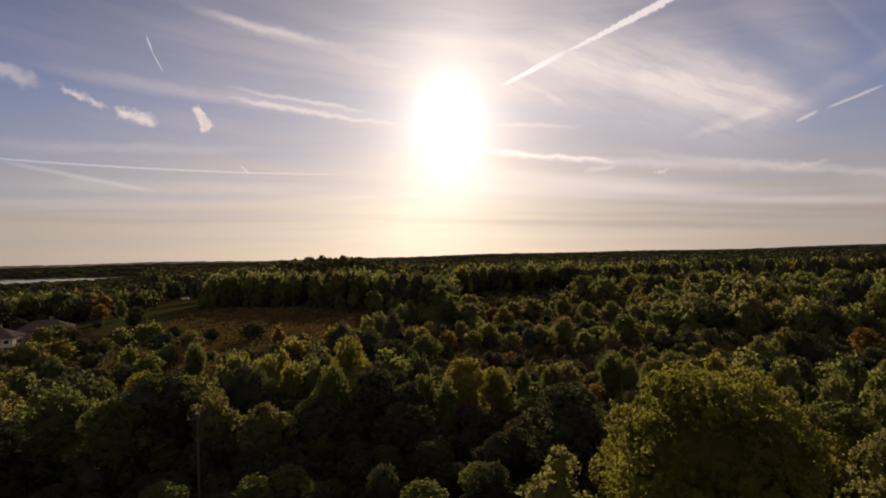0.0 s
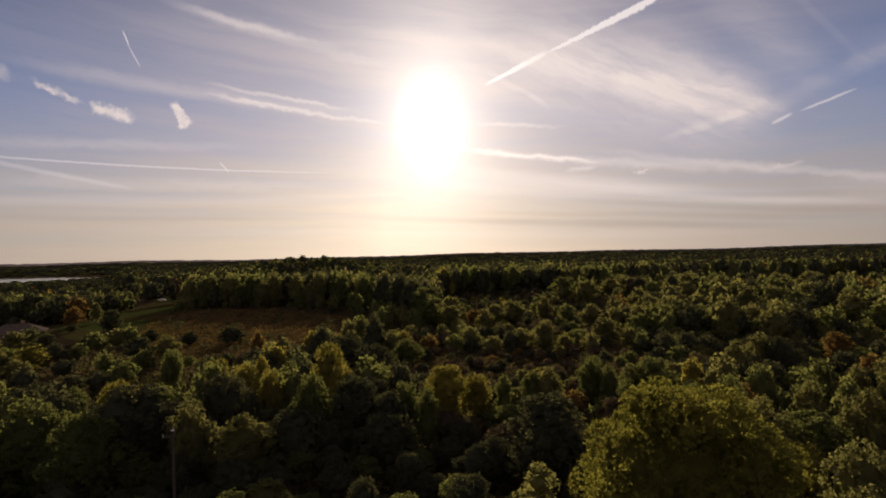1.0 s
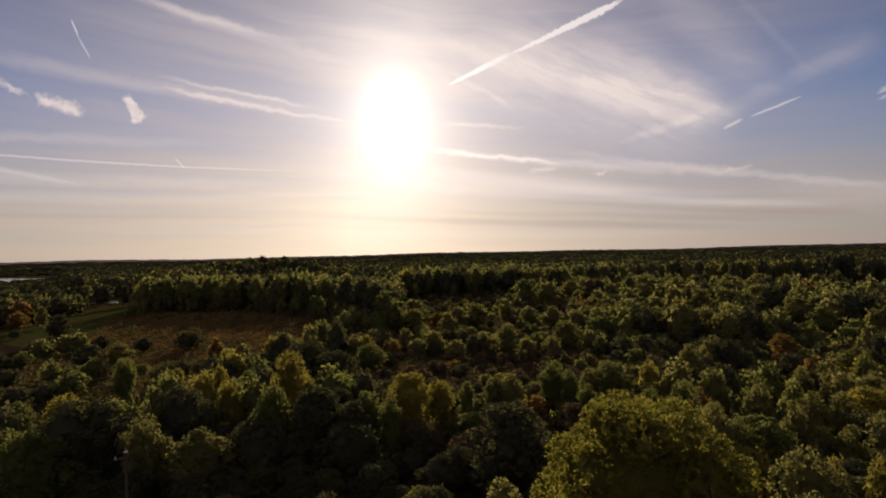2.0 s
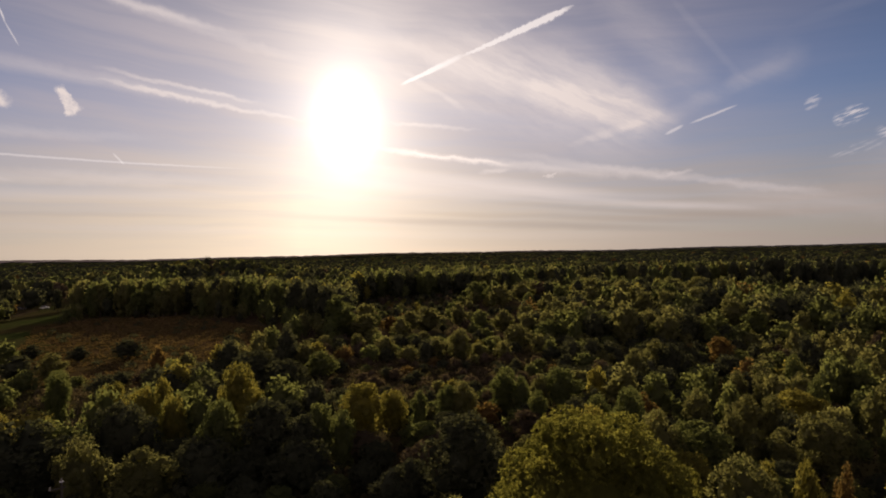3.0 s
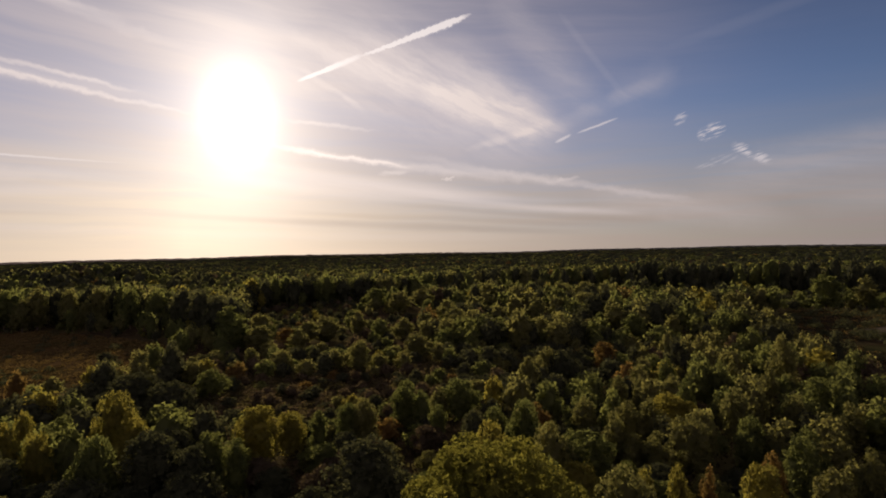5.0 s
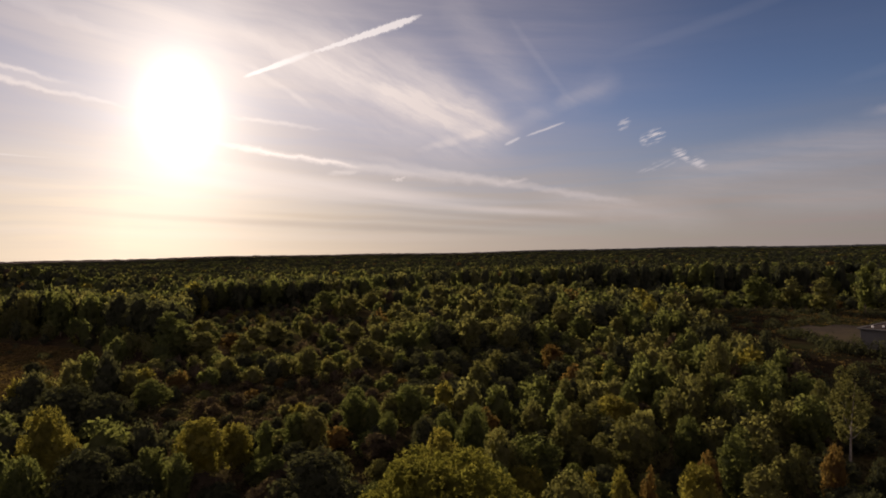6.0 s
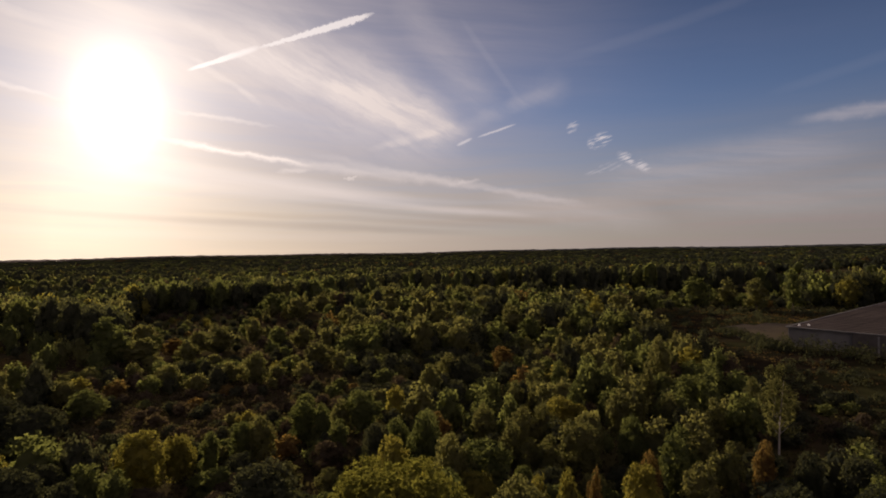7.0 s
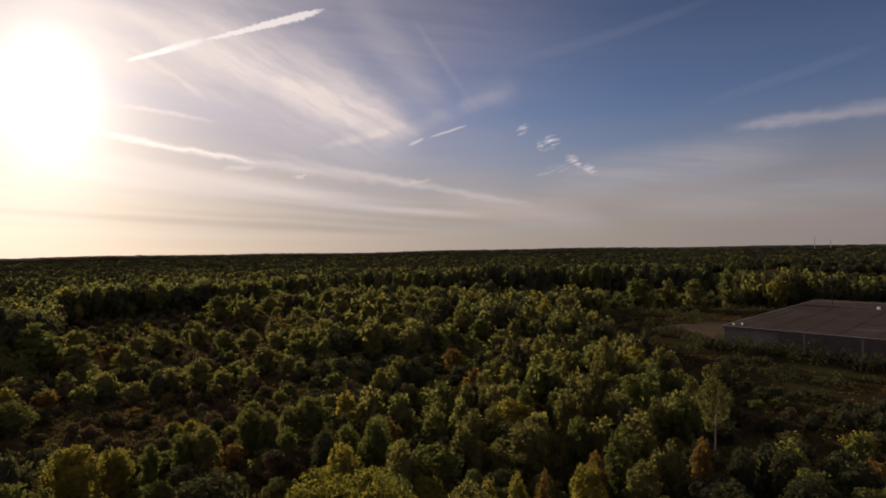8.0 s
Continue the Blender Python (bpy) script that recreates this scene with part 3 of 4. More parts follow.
def crown(rng, R, low, top, clumps, cards, size, core=ICO1, fill=0.56, lobe=(0.34, 0.52), spray=6, belly=0.42, loose=0.8, inner=1.0):
    """A crown of leaf sprays over merging rounded boughs: verts, core triangles, leaf triangles. low, top: heights of its underside and tip."""
    H = top - low
    tall = float(np.clip(H / (2 * R), 0.75, 1.35))
    i = np.arange(clumps) + 0.5
    f = 0.10 + 0.78 * i / clumps
    r = rng.uniform(*lobe, clumps) * R
    # an egg-shaped envelope, widest at the belly
    env = np.where(f < belly, 0.52 + 0.48 * np.sin(0.5 * math.pi * f / belly), np.cos(0.5 * math.pi * np.clip((f - belly) / (1.04 - belly), 0, 1)) ** 0.9)
    env = env * rng.uniform(0.68, 1.16, clumps)
    ph = i * 2.39996 + rng.uniform(0, 6)
    out = np.clip(env * R - r * 0.85, 0.04 * R, None)
    C = np.stack([out * np.cos(ph), out * np.sin(ph), low + f * H], 1)
    C[:, 2] = np.minimum(C[:, 2] + rng.normal(0, 0.07 * H, clumps), top - r * tall * rng.uniform(0.9, 1.3, clumps))
    # the boughs keep under a dome
    C[:, 2] = np.minimum(C[:, 2], low + H * (1 - 0.42 * ((out + 0.5 * r) / R) ** 2) - r * tall * 0.9)
    C[:, 2] = np.maximum(C[:, 2], low + r * tall * 0.6)
    C = np.vstack([C, [[0, 0, low + 0.46 * H]]])
    r = np.append(r, 0.60 * R)
    stretch = np.ones((len(r), 3))
    stretch[:, 2] = tall
    stretch[-1, 2] = 0.40 * H / (0.60 * R)
    CV, CF = core
    V, F = [], []
    n = 0
    solid = np.full(len(r), fill)
    solid[-1] = inner
    for c, q, e in zip(C, r * solid, stretch):
        bump = 1 + rng.normal(0, 0.08, len(CV))
        V.append(c + CV * bump[:, None] * q * e)
        F.append(CF + n)
        n += len(CV)
    # sprigs over the boughs, each a spray of leaves
    m_ = max(8, int(cards / spray) * 3)
    w = r ** 2
    w[-1] *= 0.5
    pick = rng.choice(len(r), m_, p=w / w.sum())
    D = rng.normal(0, 1, (m_, 3))
    D[:, 2] += 0.3
    D /= np.linalg.norm(D, axis=1)[:, None]
    P = C[pick] + D * (r[pick] * rng.uniform(0.80, 1.10, m_))[:, None] * stretch[pick]
    gap = np.linalg.norm((P[:, None] - C[None]) / stretch[None], axis=2) / r[None] + 10 * (np.arange(len(r))[None] == pick[:, None])
    keep = np.where(gap.min(axis=1) > 0.80)[0][: max(4, int(cards / spray))]
    P, D = np.repeat(P[keep], spray, 0), np.repeat(D[keep], spray, 0)
    k = len(P)
    if spray > 1:
        P = P + rng.normal(0, size * 0.75, (k, 3))
    nrm = D + rng.normal(0, loose, (k, 3)) + np.array([0, 0, 0.15])
    nrm /= np.linalg.norm(nrm, axis=1)[:, None]
    t = np.cross(nrm, rng.normal(0, 1, (k, 3)))
    t /= np.linalg.norm(t, axis=1)[:, None]
    b = np.cross(nrm, t)
    s = size * rng.uniform(0.55, 1.35, (k, 1))
    q = np.stack([P - t * s, P + t * s * 0.9 - b * s * 0.55, P + t * s * 0.5 + b * s * 0.75], 1).reshape(-1, 3)
    V = np.vstack(V + [q])
    tip = np.quantile(V[:, 2], 0.998)
    V[:, 2] = np.maximum(low * 0.5, low + (V[:, 2] - low) * H / (tip - low))
    Q = n + np.arange(3 * k).reshape(k, 3)
    return V, np.concatenate(F), Q


def trunk(rng, R, top, thick, limbs=5, bare=0.55):
    """A tapered trunk with limbs that reach into the crown."""
    lean = rng.normal(0, 0.03 * top, 2)
    pts = [(lean[0] * f * f, lean[1] * f * f, top * 0.86 * f - 0.3) for f in np.linspace(0, 1, 7)]
    rad = [thick * (1.25 - 1.1 * f) for f in np.linspace(0, 1, 7)]
    pieces = [tube(pts, rad, 7)]
    for i in range(limbs):
        f = rng.uniform(bare * 0.55, 0.7)
        w = 2.4 * i + rng.uniform(0, 1)
        p0 = np.array([lean[0] * f * f, lean[1] * f * f, top * 0.86 * f - 0.3])
        out = np.array([math.cos(w), math.sin(w), rng.uniform(0.5, 1.1)])
        L = R * rng.uniform(0.55, 0.8)
        mid = p0 + out * L * 0.5 + (0, 0, 0.05 * L)
        end = p0 + out * L + (0, 0, 0.25 * L)
        r0 = thick * (1.25 - 1.1 * f) * 0.6
        pieces.append(tube([p0, mid, end], [r0, r0 * 0.6, r0 * 0.2], 5))
    return joined(pieces)


def tree(species, rng, R, top, clumps, cards, size, low=None, thick=None, bark=None, limbs=5, label="", fill=0.56, lobe=(0.34, 0.52), belly=0.42):
    """One tree as a thing: an empty at its base with a trunk and a crown."""
    root = new("tree")
    low = 0.22 * top if low is None else low
    V, F, Q = crown(rng, R, low, top, clumps, cards, size, ICO1, fill, lobe, belly=belly, inner=0.3 if bark else 1.0)
    TV, TF = trunk(rng, R * 0.8, top * (1.0 if bark else 0.82), thick or 0.022 * top, limbs)
    child("trunk", mesh_from("trunk", TV, [TF], [bark or BARK], smooth=True), root)
    child("crown", mesh_from("crown", V, [F, Q], [LEAF[species]], smooth=True), root)
    return tagged(root, label or LABELS[species], "tree", "trees of the young wood")


LABELS = {
    "green": "young broadleaf tree with a rounded green crown in the wood",
    "olive": "broadleaf tree with an olive-green crown, sunlit along its top",
    "yellow": "autumn tree with yellowing leaves among greener ones",
    "dark": "dense dark green broadleaf tree, with shade put into its leaf colour",
    "rust": "small tree turning rust orange in autumn",
    "grey": "half-bare grey-brown tree in low scrub",
}

# hero trees: azimuth, distance, top, crown radius, species
WOOD_TREES = [
    (15.9, 88, 7.2, 2.4, "green"), (17.8, 87, 6.8, 1.8, "green"), (19.4, 79, 6.6, 1.6, "green"),
    (21.8, 91, 7.3, 3.7, "green"), (11.6, 83, 7, 2.8, "olive"), (10.1, 83, 6.4, 1.9, "green"),
    (23.3, 74, 7, 2.3, "dark"), (25.4, 76, 7, 2.4, "green"), (30.0, 78, 7, 2.0, "rust"),
    (34.7, 80, 7.5, 2.0, "olive"), (38.9, 79, 7.5, 2.2, "olive"), (43.1, 83, 7.9, 3.6, "yellow"),
    (41.0, 81, 7.3, 2.2, "olive"), (48.4, 89, 8, 2.6, "olive"), (49.6, 76, 7.8, 2.4, "green"),
    (54.9, 104, 7.4, 2.5, "green"), (53.1, 91, 7.4, 2.1, "olive"), (57.2, 91, 7.2, 2.0, "olive"),
    (54.0, 73, 8.2, 2.1, "green"), (60.3, 106, 7.6, 1.6, "olive"),
]
RIGHT_TREES = [
    (64.7, 71, 7.6, 1.8, "dark"), (68.2, 72, 7.6, 2.3, "dark"), (61.3, 71, 8.2, 1.6, "rust"),
    (58.5, 70, 7.8, 1.3, "olive"), (51.3, 60, 9, 1.4, "rust"), (30.7, 122, 5.4, 5.3, "olive"),
    (33.5, 115, 5.6, 3.2, "dark"), (46.4, 188, 9.5, 3.4, "yellow"), (49.3, 254, 11, 5.0, "yellow"),
    (52.4, 121, 11.5, 2.7, "olive"), (37.9, 177, 9, 3.9, "olive"), (39.7, 163, 9, 3.6, "green"),
    (35.2, 209, 9.5, 5.8, "olive"), (32.6, 259, 10, 6.5, "olive"), (27.9, 246, 9, 5.3, "olive"),
    (24.9, 230, 8.5, 5.6, "olive"), (67.5, 290, 14.5, 5.3, "yellow"), (63.5, 253, 18, 2.8, "green"),
    (60.7, 248, 13.5, 4.5, "olive"), (55.6, 267, 14, 6.0, "green"), (58.4, 268, 13, 4.3, "olive"),
]
SCRUB_TREES = [
    (11.5, 131, 8.2, 3.1, "olive"), (0.8, 144, 5.6, 2.2, "olive"), (0.1, 177, 6.5, 4.5, "olive"),
    (4.1, 179, 5.5, 4.3, "rust"), (2.4, 183, 6.5, 3.1, "green"), (8.1, 187, 7.5, 3.7, "olive"),
    (6.3, 180, 7, 3.3, "olive"), (11.0, 204, 8, 3.7, "green"), (18.5, 187, 8, 3.4, "olive"),
    (21.5, 192, 8.4, 4.8, "olive"), (17.4, 146, 6.8, 4.1, "olive"), (20.7, 155, 7, 4.0, "green"),
    (16.1, 177, 7.6, 3.5, "olive"), (13.7, 181, 7, 3.8, "green"),
]
MEADOW_SIDE_TREES = [
    (1.1, 78, 8.3, 3.3, "yellow"), (4.2, 81, 6.4, 2.6, "yellow"), (7.1, 80, 6.5, 1.5, "green"),
    (16.2, 95, 6.6, 2.4, "green"), (19.6, 90, 6.4, 2.0, "olive"), (31.1, 115, 8.2, 2.7, "olive"),
    (29.1, 107, 7.8, 2.5, "olive"), (32.4, 112, 8, 3.0, "dark"), (-3.2, 72, 7.5, 2.4, "green"),
    (-5.0, 67, 7.6, 2.4, "dark"), (-9.6, 113, 8.0, 6.1, "dark"), (-6.7, 107, 7, 5.2, "dark"),
    (-3.1, 120, 6.0, 5.3, "green"), (-19.2, 87, 8.5, 2.6, "yellow"), (-21.6, 93, 8.5, 2.3, "yellow"),
    (-16.8, 79, 8.8, 2.0, "yellow"), (-26.9, 79, 8, 2.1, "yellow"), (-30.1, 87, 7.8, 2.6, "yellow"),
    (-33.2, 86, 7.8, 2.0, "green"), (-34.6, 160, 5.0, 3.0, "dark"), (-28.3, 146, 6.4, 3.6, "dark"), (-26.0, 140, 7.0, 3.0, "olive"),
]
GROVE_TREES = [
    (1.5, 167, 8, 5.3, "olive"), (5.3, 163, 7.4, 2.8, "olive"), (8.2, 174, 8.6, 5.7, "olive"),
    (20.7, 207, 9.4, 4.0, "olive"), (21.8, 178, 8.2, 4.8, "olive"), (26.1, 162, 9, 3.9, "green"),
    (28.0, 230, 11.5, 3.3, "olive"), (32.2, 222, 10.5, 5.4, "green"), (35.0, 245, 11, 5.7, "olive"),
    (37.5, 184, 9.5, 2.3, "olive"), (43.3, 162, 8.6, 2.8, "olive"), (46.4, 197, 10.5, 2.7, "yellow"),
    (48.7, 205, 10.4, 4.9, "olive"), (36.8, 129, 7, 2.9, "rust"), (38.1, 97, 6.8, 1.8, "olive"),
    (40.1, 97, 6.8, 1.7, "olive"), (42.5, 111, 7.4, 1.9, "green"), (48.3, 109, 8, 1.3, "olive"),
]
NEAR_TREES = [
    (15.7, 234, 10, 5.7, "olive"), (18.1, 242, 10, 5.3, "olive"), (25.1, 257, 10.5, 5.4, "olive"),
    (11.4, 190, 9, 2.9, "olive"), (13.3, 255, 10, 4.8, "green"), (-17.6, 91, 8.8, 1.5, "yellow"),
    (-25.6, 103, 9, 2.1, "green"), (-14.9, 87, 8.4, 1.9, "green"), (-6.4, 75, 7.6, 2.6, "dark"),
    (-1.0, 68, 7.6, 1.8, "green"), (37.5, 73, 7.6, 1.6, "olive"), (44.2, 94, 7.6, 1.5, "green"),
    (51.2, 103, 9.5, 1.4, "olive"), (40.3, 52, 8.8, 1.3, "yellow"), (43.4, 54, 8.6, 1.3, "yellow"),
    (46.0, 55, 8.6, 1.0, "rust"),
]
OTHER_TREES = [
    (10.2, 35, 10.6, 2.9, "olive"), (38.5, 47, 10.6, 3.2, "olive"), (35.0, 62, 8.5, 3.4, "green"),
    (11.6, 55, 10.0, 4.3, "dark"), (64.0, 54, 9.8, 2.4, "dark"), (50.5, 56, 9.0, 2.0, "yellow"),
    (55.9, 63, 7.3, 2.2, "olive"), (-11.0, 84, 11.2, 3.0, "yellow"), (-9.8, 80, 8.6, 2.6, "yellow"), 
    (1.8, 190, 9.0, 4.2, "olive"), (-30.4, 207, 9.0, 3.5, "dark"), (-20.4, 166, 5.2, 4.4, "dark"), (-24.1, 169, 4.2, 2.6, "dark"), (-11.6, 172, 3.6, 2.6, "dark"),
    (-33.3, 238, 8.0, 3.6, "rust"), (28.1, 181, 7.6, 3.4, "olive"), (30.1, 188, 10.8, 4.0, "olive"),
    (-38.6, 150, 6.5, 3.8, "olive"), (-36.2, 152, 6.0, 3.6, "yellow"), (-25.6, 123, 6, 2.2, "green"), 
]

# garden trees round the houses beyond the lawn
GARDEN_TREES = [
    (-36.2, 264, 13.0, 6.0, "dark"), (-38.3, 256, 12.0, 5.5, "dark"), (-40.2, 244, 11.5, 5.0, "dark"), (-38.9, 216, 6.5, 3.4, "dark"),
    (-34.2, 276, 11.0, 4.6, "dark"), (-32.6, 285, 12.0, 5.0, "dark"), (-31.6, 252, 8.6, 2.4, "olive"), (-30.6, 318, 12.5, 5.0, "dark"),
    (-28.9, 338, 12.5, 4.6, "dark"), (-25.5, 342, 12.0, 2.6, "dark"), (-24.0, 352, 11.0, 4.0, "dark"), (-33.4, 226, 3.0, 2.0, "dark"),
    (-42.0, 215, 9.0, 4.4, "dark"), (-37.4, 186, 6.2, 3.4, "olive"), (-35.2, 190, 4.6, 2.6, "dark"), (-27.4, 180, 4.4, 2.4, "dark"),
]
# the shoulder of tall trees where the stand comes forward along the meadow
STAND_TREES = [
    (-2.2, 196, 15.5, 5.2, "dark"), (-1.3, 180, 13.2, 4.6, "green"), (-0.4, 170, 10.5, 3.8, "green"), (-3.6, 212, 16.5, 5.2, "dark"),
    (-5.2, 226, 17.0, 5.2, "dark"), (-7.4, 243, 17.0, 4.8, "green"), (-9.6, 252, 16.8, 4.6, "green"), (-12.0, 262, 17.0, 4.6, "olive"),
    (-14.2, 268, 16.5, 4.4, "olive"), (-16.4, 275, 17.0, 4.6, "olive"), (-18.6, 282, 16.8, 4.4, "green"), (-20.6, 288, 16.5, 4.4, "olive"),
    (-22.4, 294, 15.5, 4.2, "olive"), (-13.0, 258, 12.0, 3.6, "olive"), (-17.4, 272, 13.0, 3.8, "olive"), (-19.6, 280, 12.5, 3.6, "green"),
]


def big_tree():
    """The broad tree close to the camera."""
    rng = np.random.default_rng(11)
    root = new("tree")
    R, top = 7.7, 15.4
    V, F, Q = crown(rng, R, 1.2, top, 80, 110000, 0.098, ICO1, 0.50, (0.15, 0.30), 10, 0.45, 0.85, 1.08)
    TV, TF = trunk(rng, R * 0.7, top * 0.8, 0.45, 9)
    child("trunk", mesh_from("trunk", TV, [TF], [BARK], smooth=True), root)
    child("crown", mesh_from("crown", V, [F, Q], [LEAF["gold"]], smooth=True), root)
    x, y = polar(24.6, 37.5)
    root.matrix_world = pose(x, y, float(ground_z(x, y)), 0, 0, 40)
    tagged(root, "large spreading tree with a broad billowing olive and gold crown", "tree")


big_tree()

def birch():
    """A tall thin tree with a pale trunk and an open crown."""
    r = np.random.default_rng(41)
    root = tree("olive", r, 2.3, 14.2, 30, 5200, 0.12, low=3.4, thick=0.14, bark=PALE_BARK, limbs=9, fill=0.3, lobe=(0.2, 0.34),
                label="slender tall tree with a pale trunk and thin open crown")
    x, y = polar(62.3, 86)
    root.matrix_world = pose(x, y, float(ground_z(x, y)), 0, 0, 20)


birch()

# a stock of crowns for the trees nearest the camera, a lighter one for those that stand farther off
SPECIES = ["green", "olive", "yellow", "dark", "rust", "grey"]
STOCK = {}
_rng = np.random.default_rng(5)
FORMS = [
    # radius, height, underside, boughs, bough size, belly
    (2.8, 7.6, 0.7, 18, (0.24, 0.50), 0.45),
    (2.3, 8.4, 0.6, 20, (0.22, 0.46), 0.50),
    (3.2, 6.8, 0.4, 24, (0.20, 0.44), 0.40),
    (2.0, 8.6, 0.6, 14, (0.26, 0.54), 0.52),
]
for sp in SPECIES:
    for far in (0, 1):
        for form, (Rr, H, low, boughs, lobes, belly) in enumerate(FORMS):
            ob = tree(sp, _rng, Rr, H, boughs, (4700, 1000)[far], (0.128, 0.235)[far], low=low, lobe=lobes, belly=belly)
            STOCK[sp, far, form] = (ob, Rr, H)
STOCK_USED = set()


def plant(sp, x, y, top, R, rng):
    form, far = int(rng.integers(4)), int(math.hypot(x, y) > 140)
    ob, Rr, H = STOCK[sp, far, form]
    m_ = pose(x, y, float(ground_z(x, y)), 0, 0, float(rng.uniform(0, 360))) @ Matrix.Diagonal((R / Rr, R / Rr, top / H, 1))
    if (sp, far, form) not in STOCK_USED:
        STOCK_USED.add((sp, far, form))
        ob.matrix_basis = m_
        return ob
    keep = ob.matrix_basis.copy()
    ob.scale = (1, 1, 1)
    c = copy_thing(ob, m_)
    c.matrix_basis = m_
    ob.matrix_basis = keep
    return c


rng = np.random.default_rng(3)
TAKEN = [(*polar(24.4, 37.5), 6.6), (*polar(62.3, 86), 3.0)]
for az, d, top, R, sp in WOOD_TREES + RIGHT_TREES + SCRUB_TREES + MEADOW_SIDE_TREES + GROVE_TREES + NEAR_TREES + GARDEN_TREES + STAND_TREES + OTHER_TREES:
    x, y = polar(az, d)
    plant(sp, x, y, top, min(R, 0.85 * top if sp == "dark" else 0.62 * top), rng)
    TAKEN.append((x, y, R * 0.95))


def zone(az, d, x, y):
    """What grows at a place: crown height and spread, chance of a tree, and the odds of each species."""
    n = noise.noise(Vector((x / 45.0, y / 45.0, 3.1)))
    n2 = noise.noise(Vector((x / 16.0, y / 16.0, 7.7)))
    h, R, chance = 7.7 + 1.6 * n + 1.8 * n2, 2.25, 0.92
    odds = [0.38, 0.40, 0.06, 0.13, 0.012, 0.018]
    # in the left foreground darker leaves stand in for the shade of taller trees
    if az < 9 and d < 62:
        h, R, odds = 4.0 + 1.0 * n2, 2.4, [0.22, 0.03, 0.0, 0.75, 0.0, 0.0]
    elif az < -2 and d < 82:
        h, R, odds = 9.4 + 1.4 * n2, 3.4, [0.44, 0.12, 0.03, 0.41, 0.0, 0.0]
    elif -6 < az < 22 and 92 < d < 130:
        h, R, chance, odds = 2.6 + 0.9 * n2, 1.9, 0.75, [0.10, 0.08, 0.02, 0.44, 0.03, 0.33]
    elif -6 < az < 22 and d < 160:
        h, R, chance, odds = 4.2 + 1.4 * n2, 2.5, 0.75, [0.22, 0.28, 0.03, 0.27, 0.04, 0.16]
    elif -0.5 < az < 18 and 160 <= d < (292 if az < 12 else 240):
        h, R, chance, odds = 3.4 + 1.2 * n2, 3.2, 0.97, [0.12, 0.12, 0.02, 0.5, 0.04, 0.2]
    elif 22 <= az < 40 and 100 <= d < 148:
        h, R, odds = 4.6 + 1.2 * n2, 2.6, [0.22, 0.06, 0.0, 0.66, 0.02, 0.04]
    elif 41 < az < 63 and 262 <= d < 345:
        h, R, chance, odds = 4.0 + n2, 2.8, 0.7, [0.2, 0.15, 0.02, 0.5, 0.03, 0.1]
    elif az > 57 and d < 80:
        h, R, odds = 7.0 + 1.8 * n2, 2.5, [0.34, 0.06, 0.0, 0.57, 0.02, 0.01]
    elif az < -21 and 96 <= d < 255:
        h, R, chance, odds = 5.4 + 2.5 * n2, 3.0, 0.26, [0.32, 0.1, 0.06, 0.5, 0.02, 0.0]
    elif -19 < az < -12 and 82 <= d < 112:
        h, R, odds = 6.4 + 1.4 * n2, 3.0, [0.42, 0.16, 0.06, 0.36, 0.0, 0.0]
    elif -12 < az < -1 and 82 <= d < 128:
        h, R, odds = 4.4 + 0.8 * n2, 3.0, [0.45, 0.03, 0.0, 0.52, 0.0, 0.0]
    elif az < -3 and 82 <= d < 130:
        h, R, chance, odds = 4.8 + 1.8 * n2, 2.6, 0.75, [0.25, 0.2, 0.08, 0.35, 0.04, 0.08]
    elif az > 60 and 80 <= d < 150:
        h, R, chance, odds = 3.4 + 1.8 * n2, 2.2, 0.8, [0.15, 0.1, 0.01, 0.54, 0.04, 0.16]
    edge = np.interp(az, [-60, -30, -27, -22, -12, -6, -3, -1, 0.5, 16, 24, 40, 44, 62, 66, 80, 100], [420, 400, 300, 292, 264, 240, 206, 184, 292, 300, 340, 365, 355, 348, 295, 290, 300])
    if az < -29 and d > 255:
        h, R, odds = (10.0 if d < 400 else 6.5) + 1.5 * n2, 4.4, [0.22, 0.06, 0.02, 0.66, 0.02, 0.02]
    elif d > edge:
        h, R, odds = 12.0 + 2.8 * n + 2.0 * n2, 5.2, [0.34, 0.18, 0.02, 0.44, 0.01, 0.01]
        if d < edge + 30:
            h, R, chance, odds = 16.5 + 2.5 * n2, 4.2, 0.98, [0.34, 0.12, 0.01, 0.53, 0.0, 0.0]
            # mostly dark leaves here, to paint the shaded face of the stand
            if 40 < az < 63:
                h, odds = 19.0 + 2.0 * n2, [0.22, 0.04, 0.0, 0.74, 0.0, 0.0]
            if -5 < az < 0.5:
                h = 12.5 + 1.5 * n2 + max(0.0, -az) * 0.8
    elif d > 150 and az > 18:
        h, R, odds = h + 1.0 + 2.6 * n, 3.5, [0.34, 0.20, 0.03, 0.40, 0.012, 0.018]
    if az > 62 and 345 < d < 640:
        h = max(2.5, min(h, 31 * (1 - d / 650) - 1.0))
    return h, R, chance, odds


def open_land(x, y):
    """Places where no tree of the wood stands."""
    w = inside(MEADOW_EDGE, x, y) | inside(LAWN_EDGE, x, y) | inside(YARD_EDGE, x, y) | inside(LOT_EDGE, x, y) | inside(FAR_FIELD, x, y) | inside(LANE_EDGE, x, y)
    w |= (x > 148) & (x < 310) & (y > -60) & (y < 95)
    w |= ((x - LAKE[0]) / 300) ** 2 + ((y - LAKE[1]) / 245) ** 2 < 1.08
    w |= (np.hypot(x + 140, y - 185) < 13) | (np.hypot(x + 132, y - 154) < 12) | (np.hypot(x + 167, y - 239) < 9)
    return w


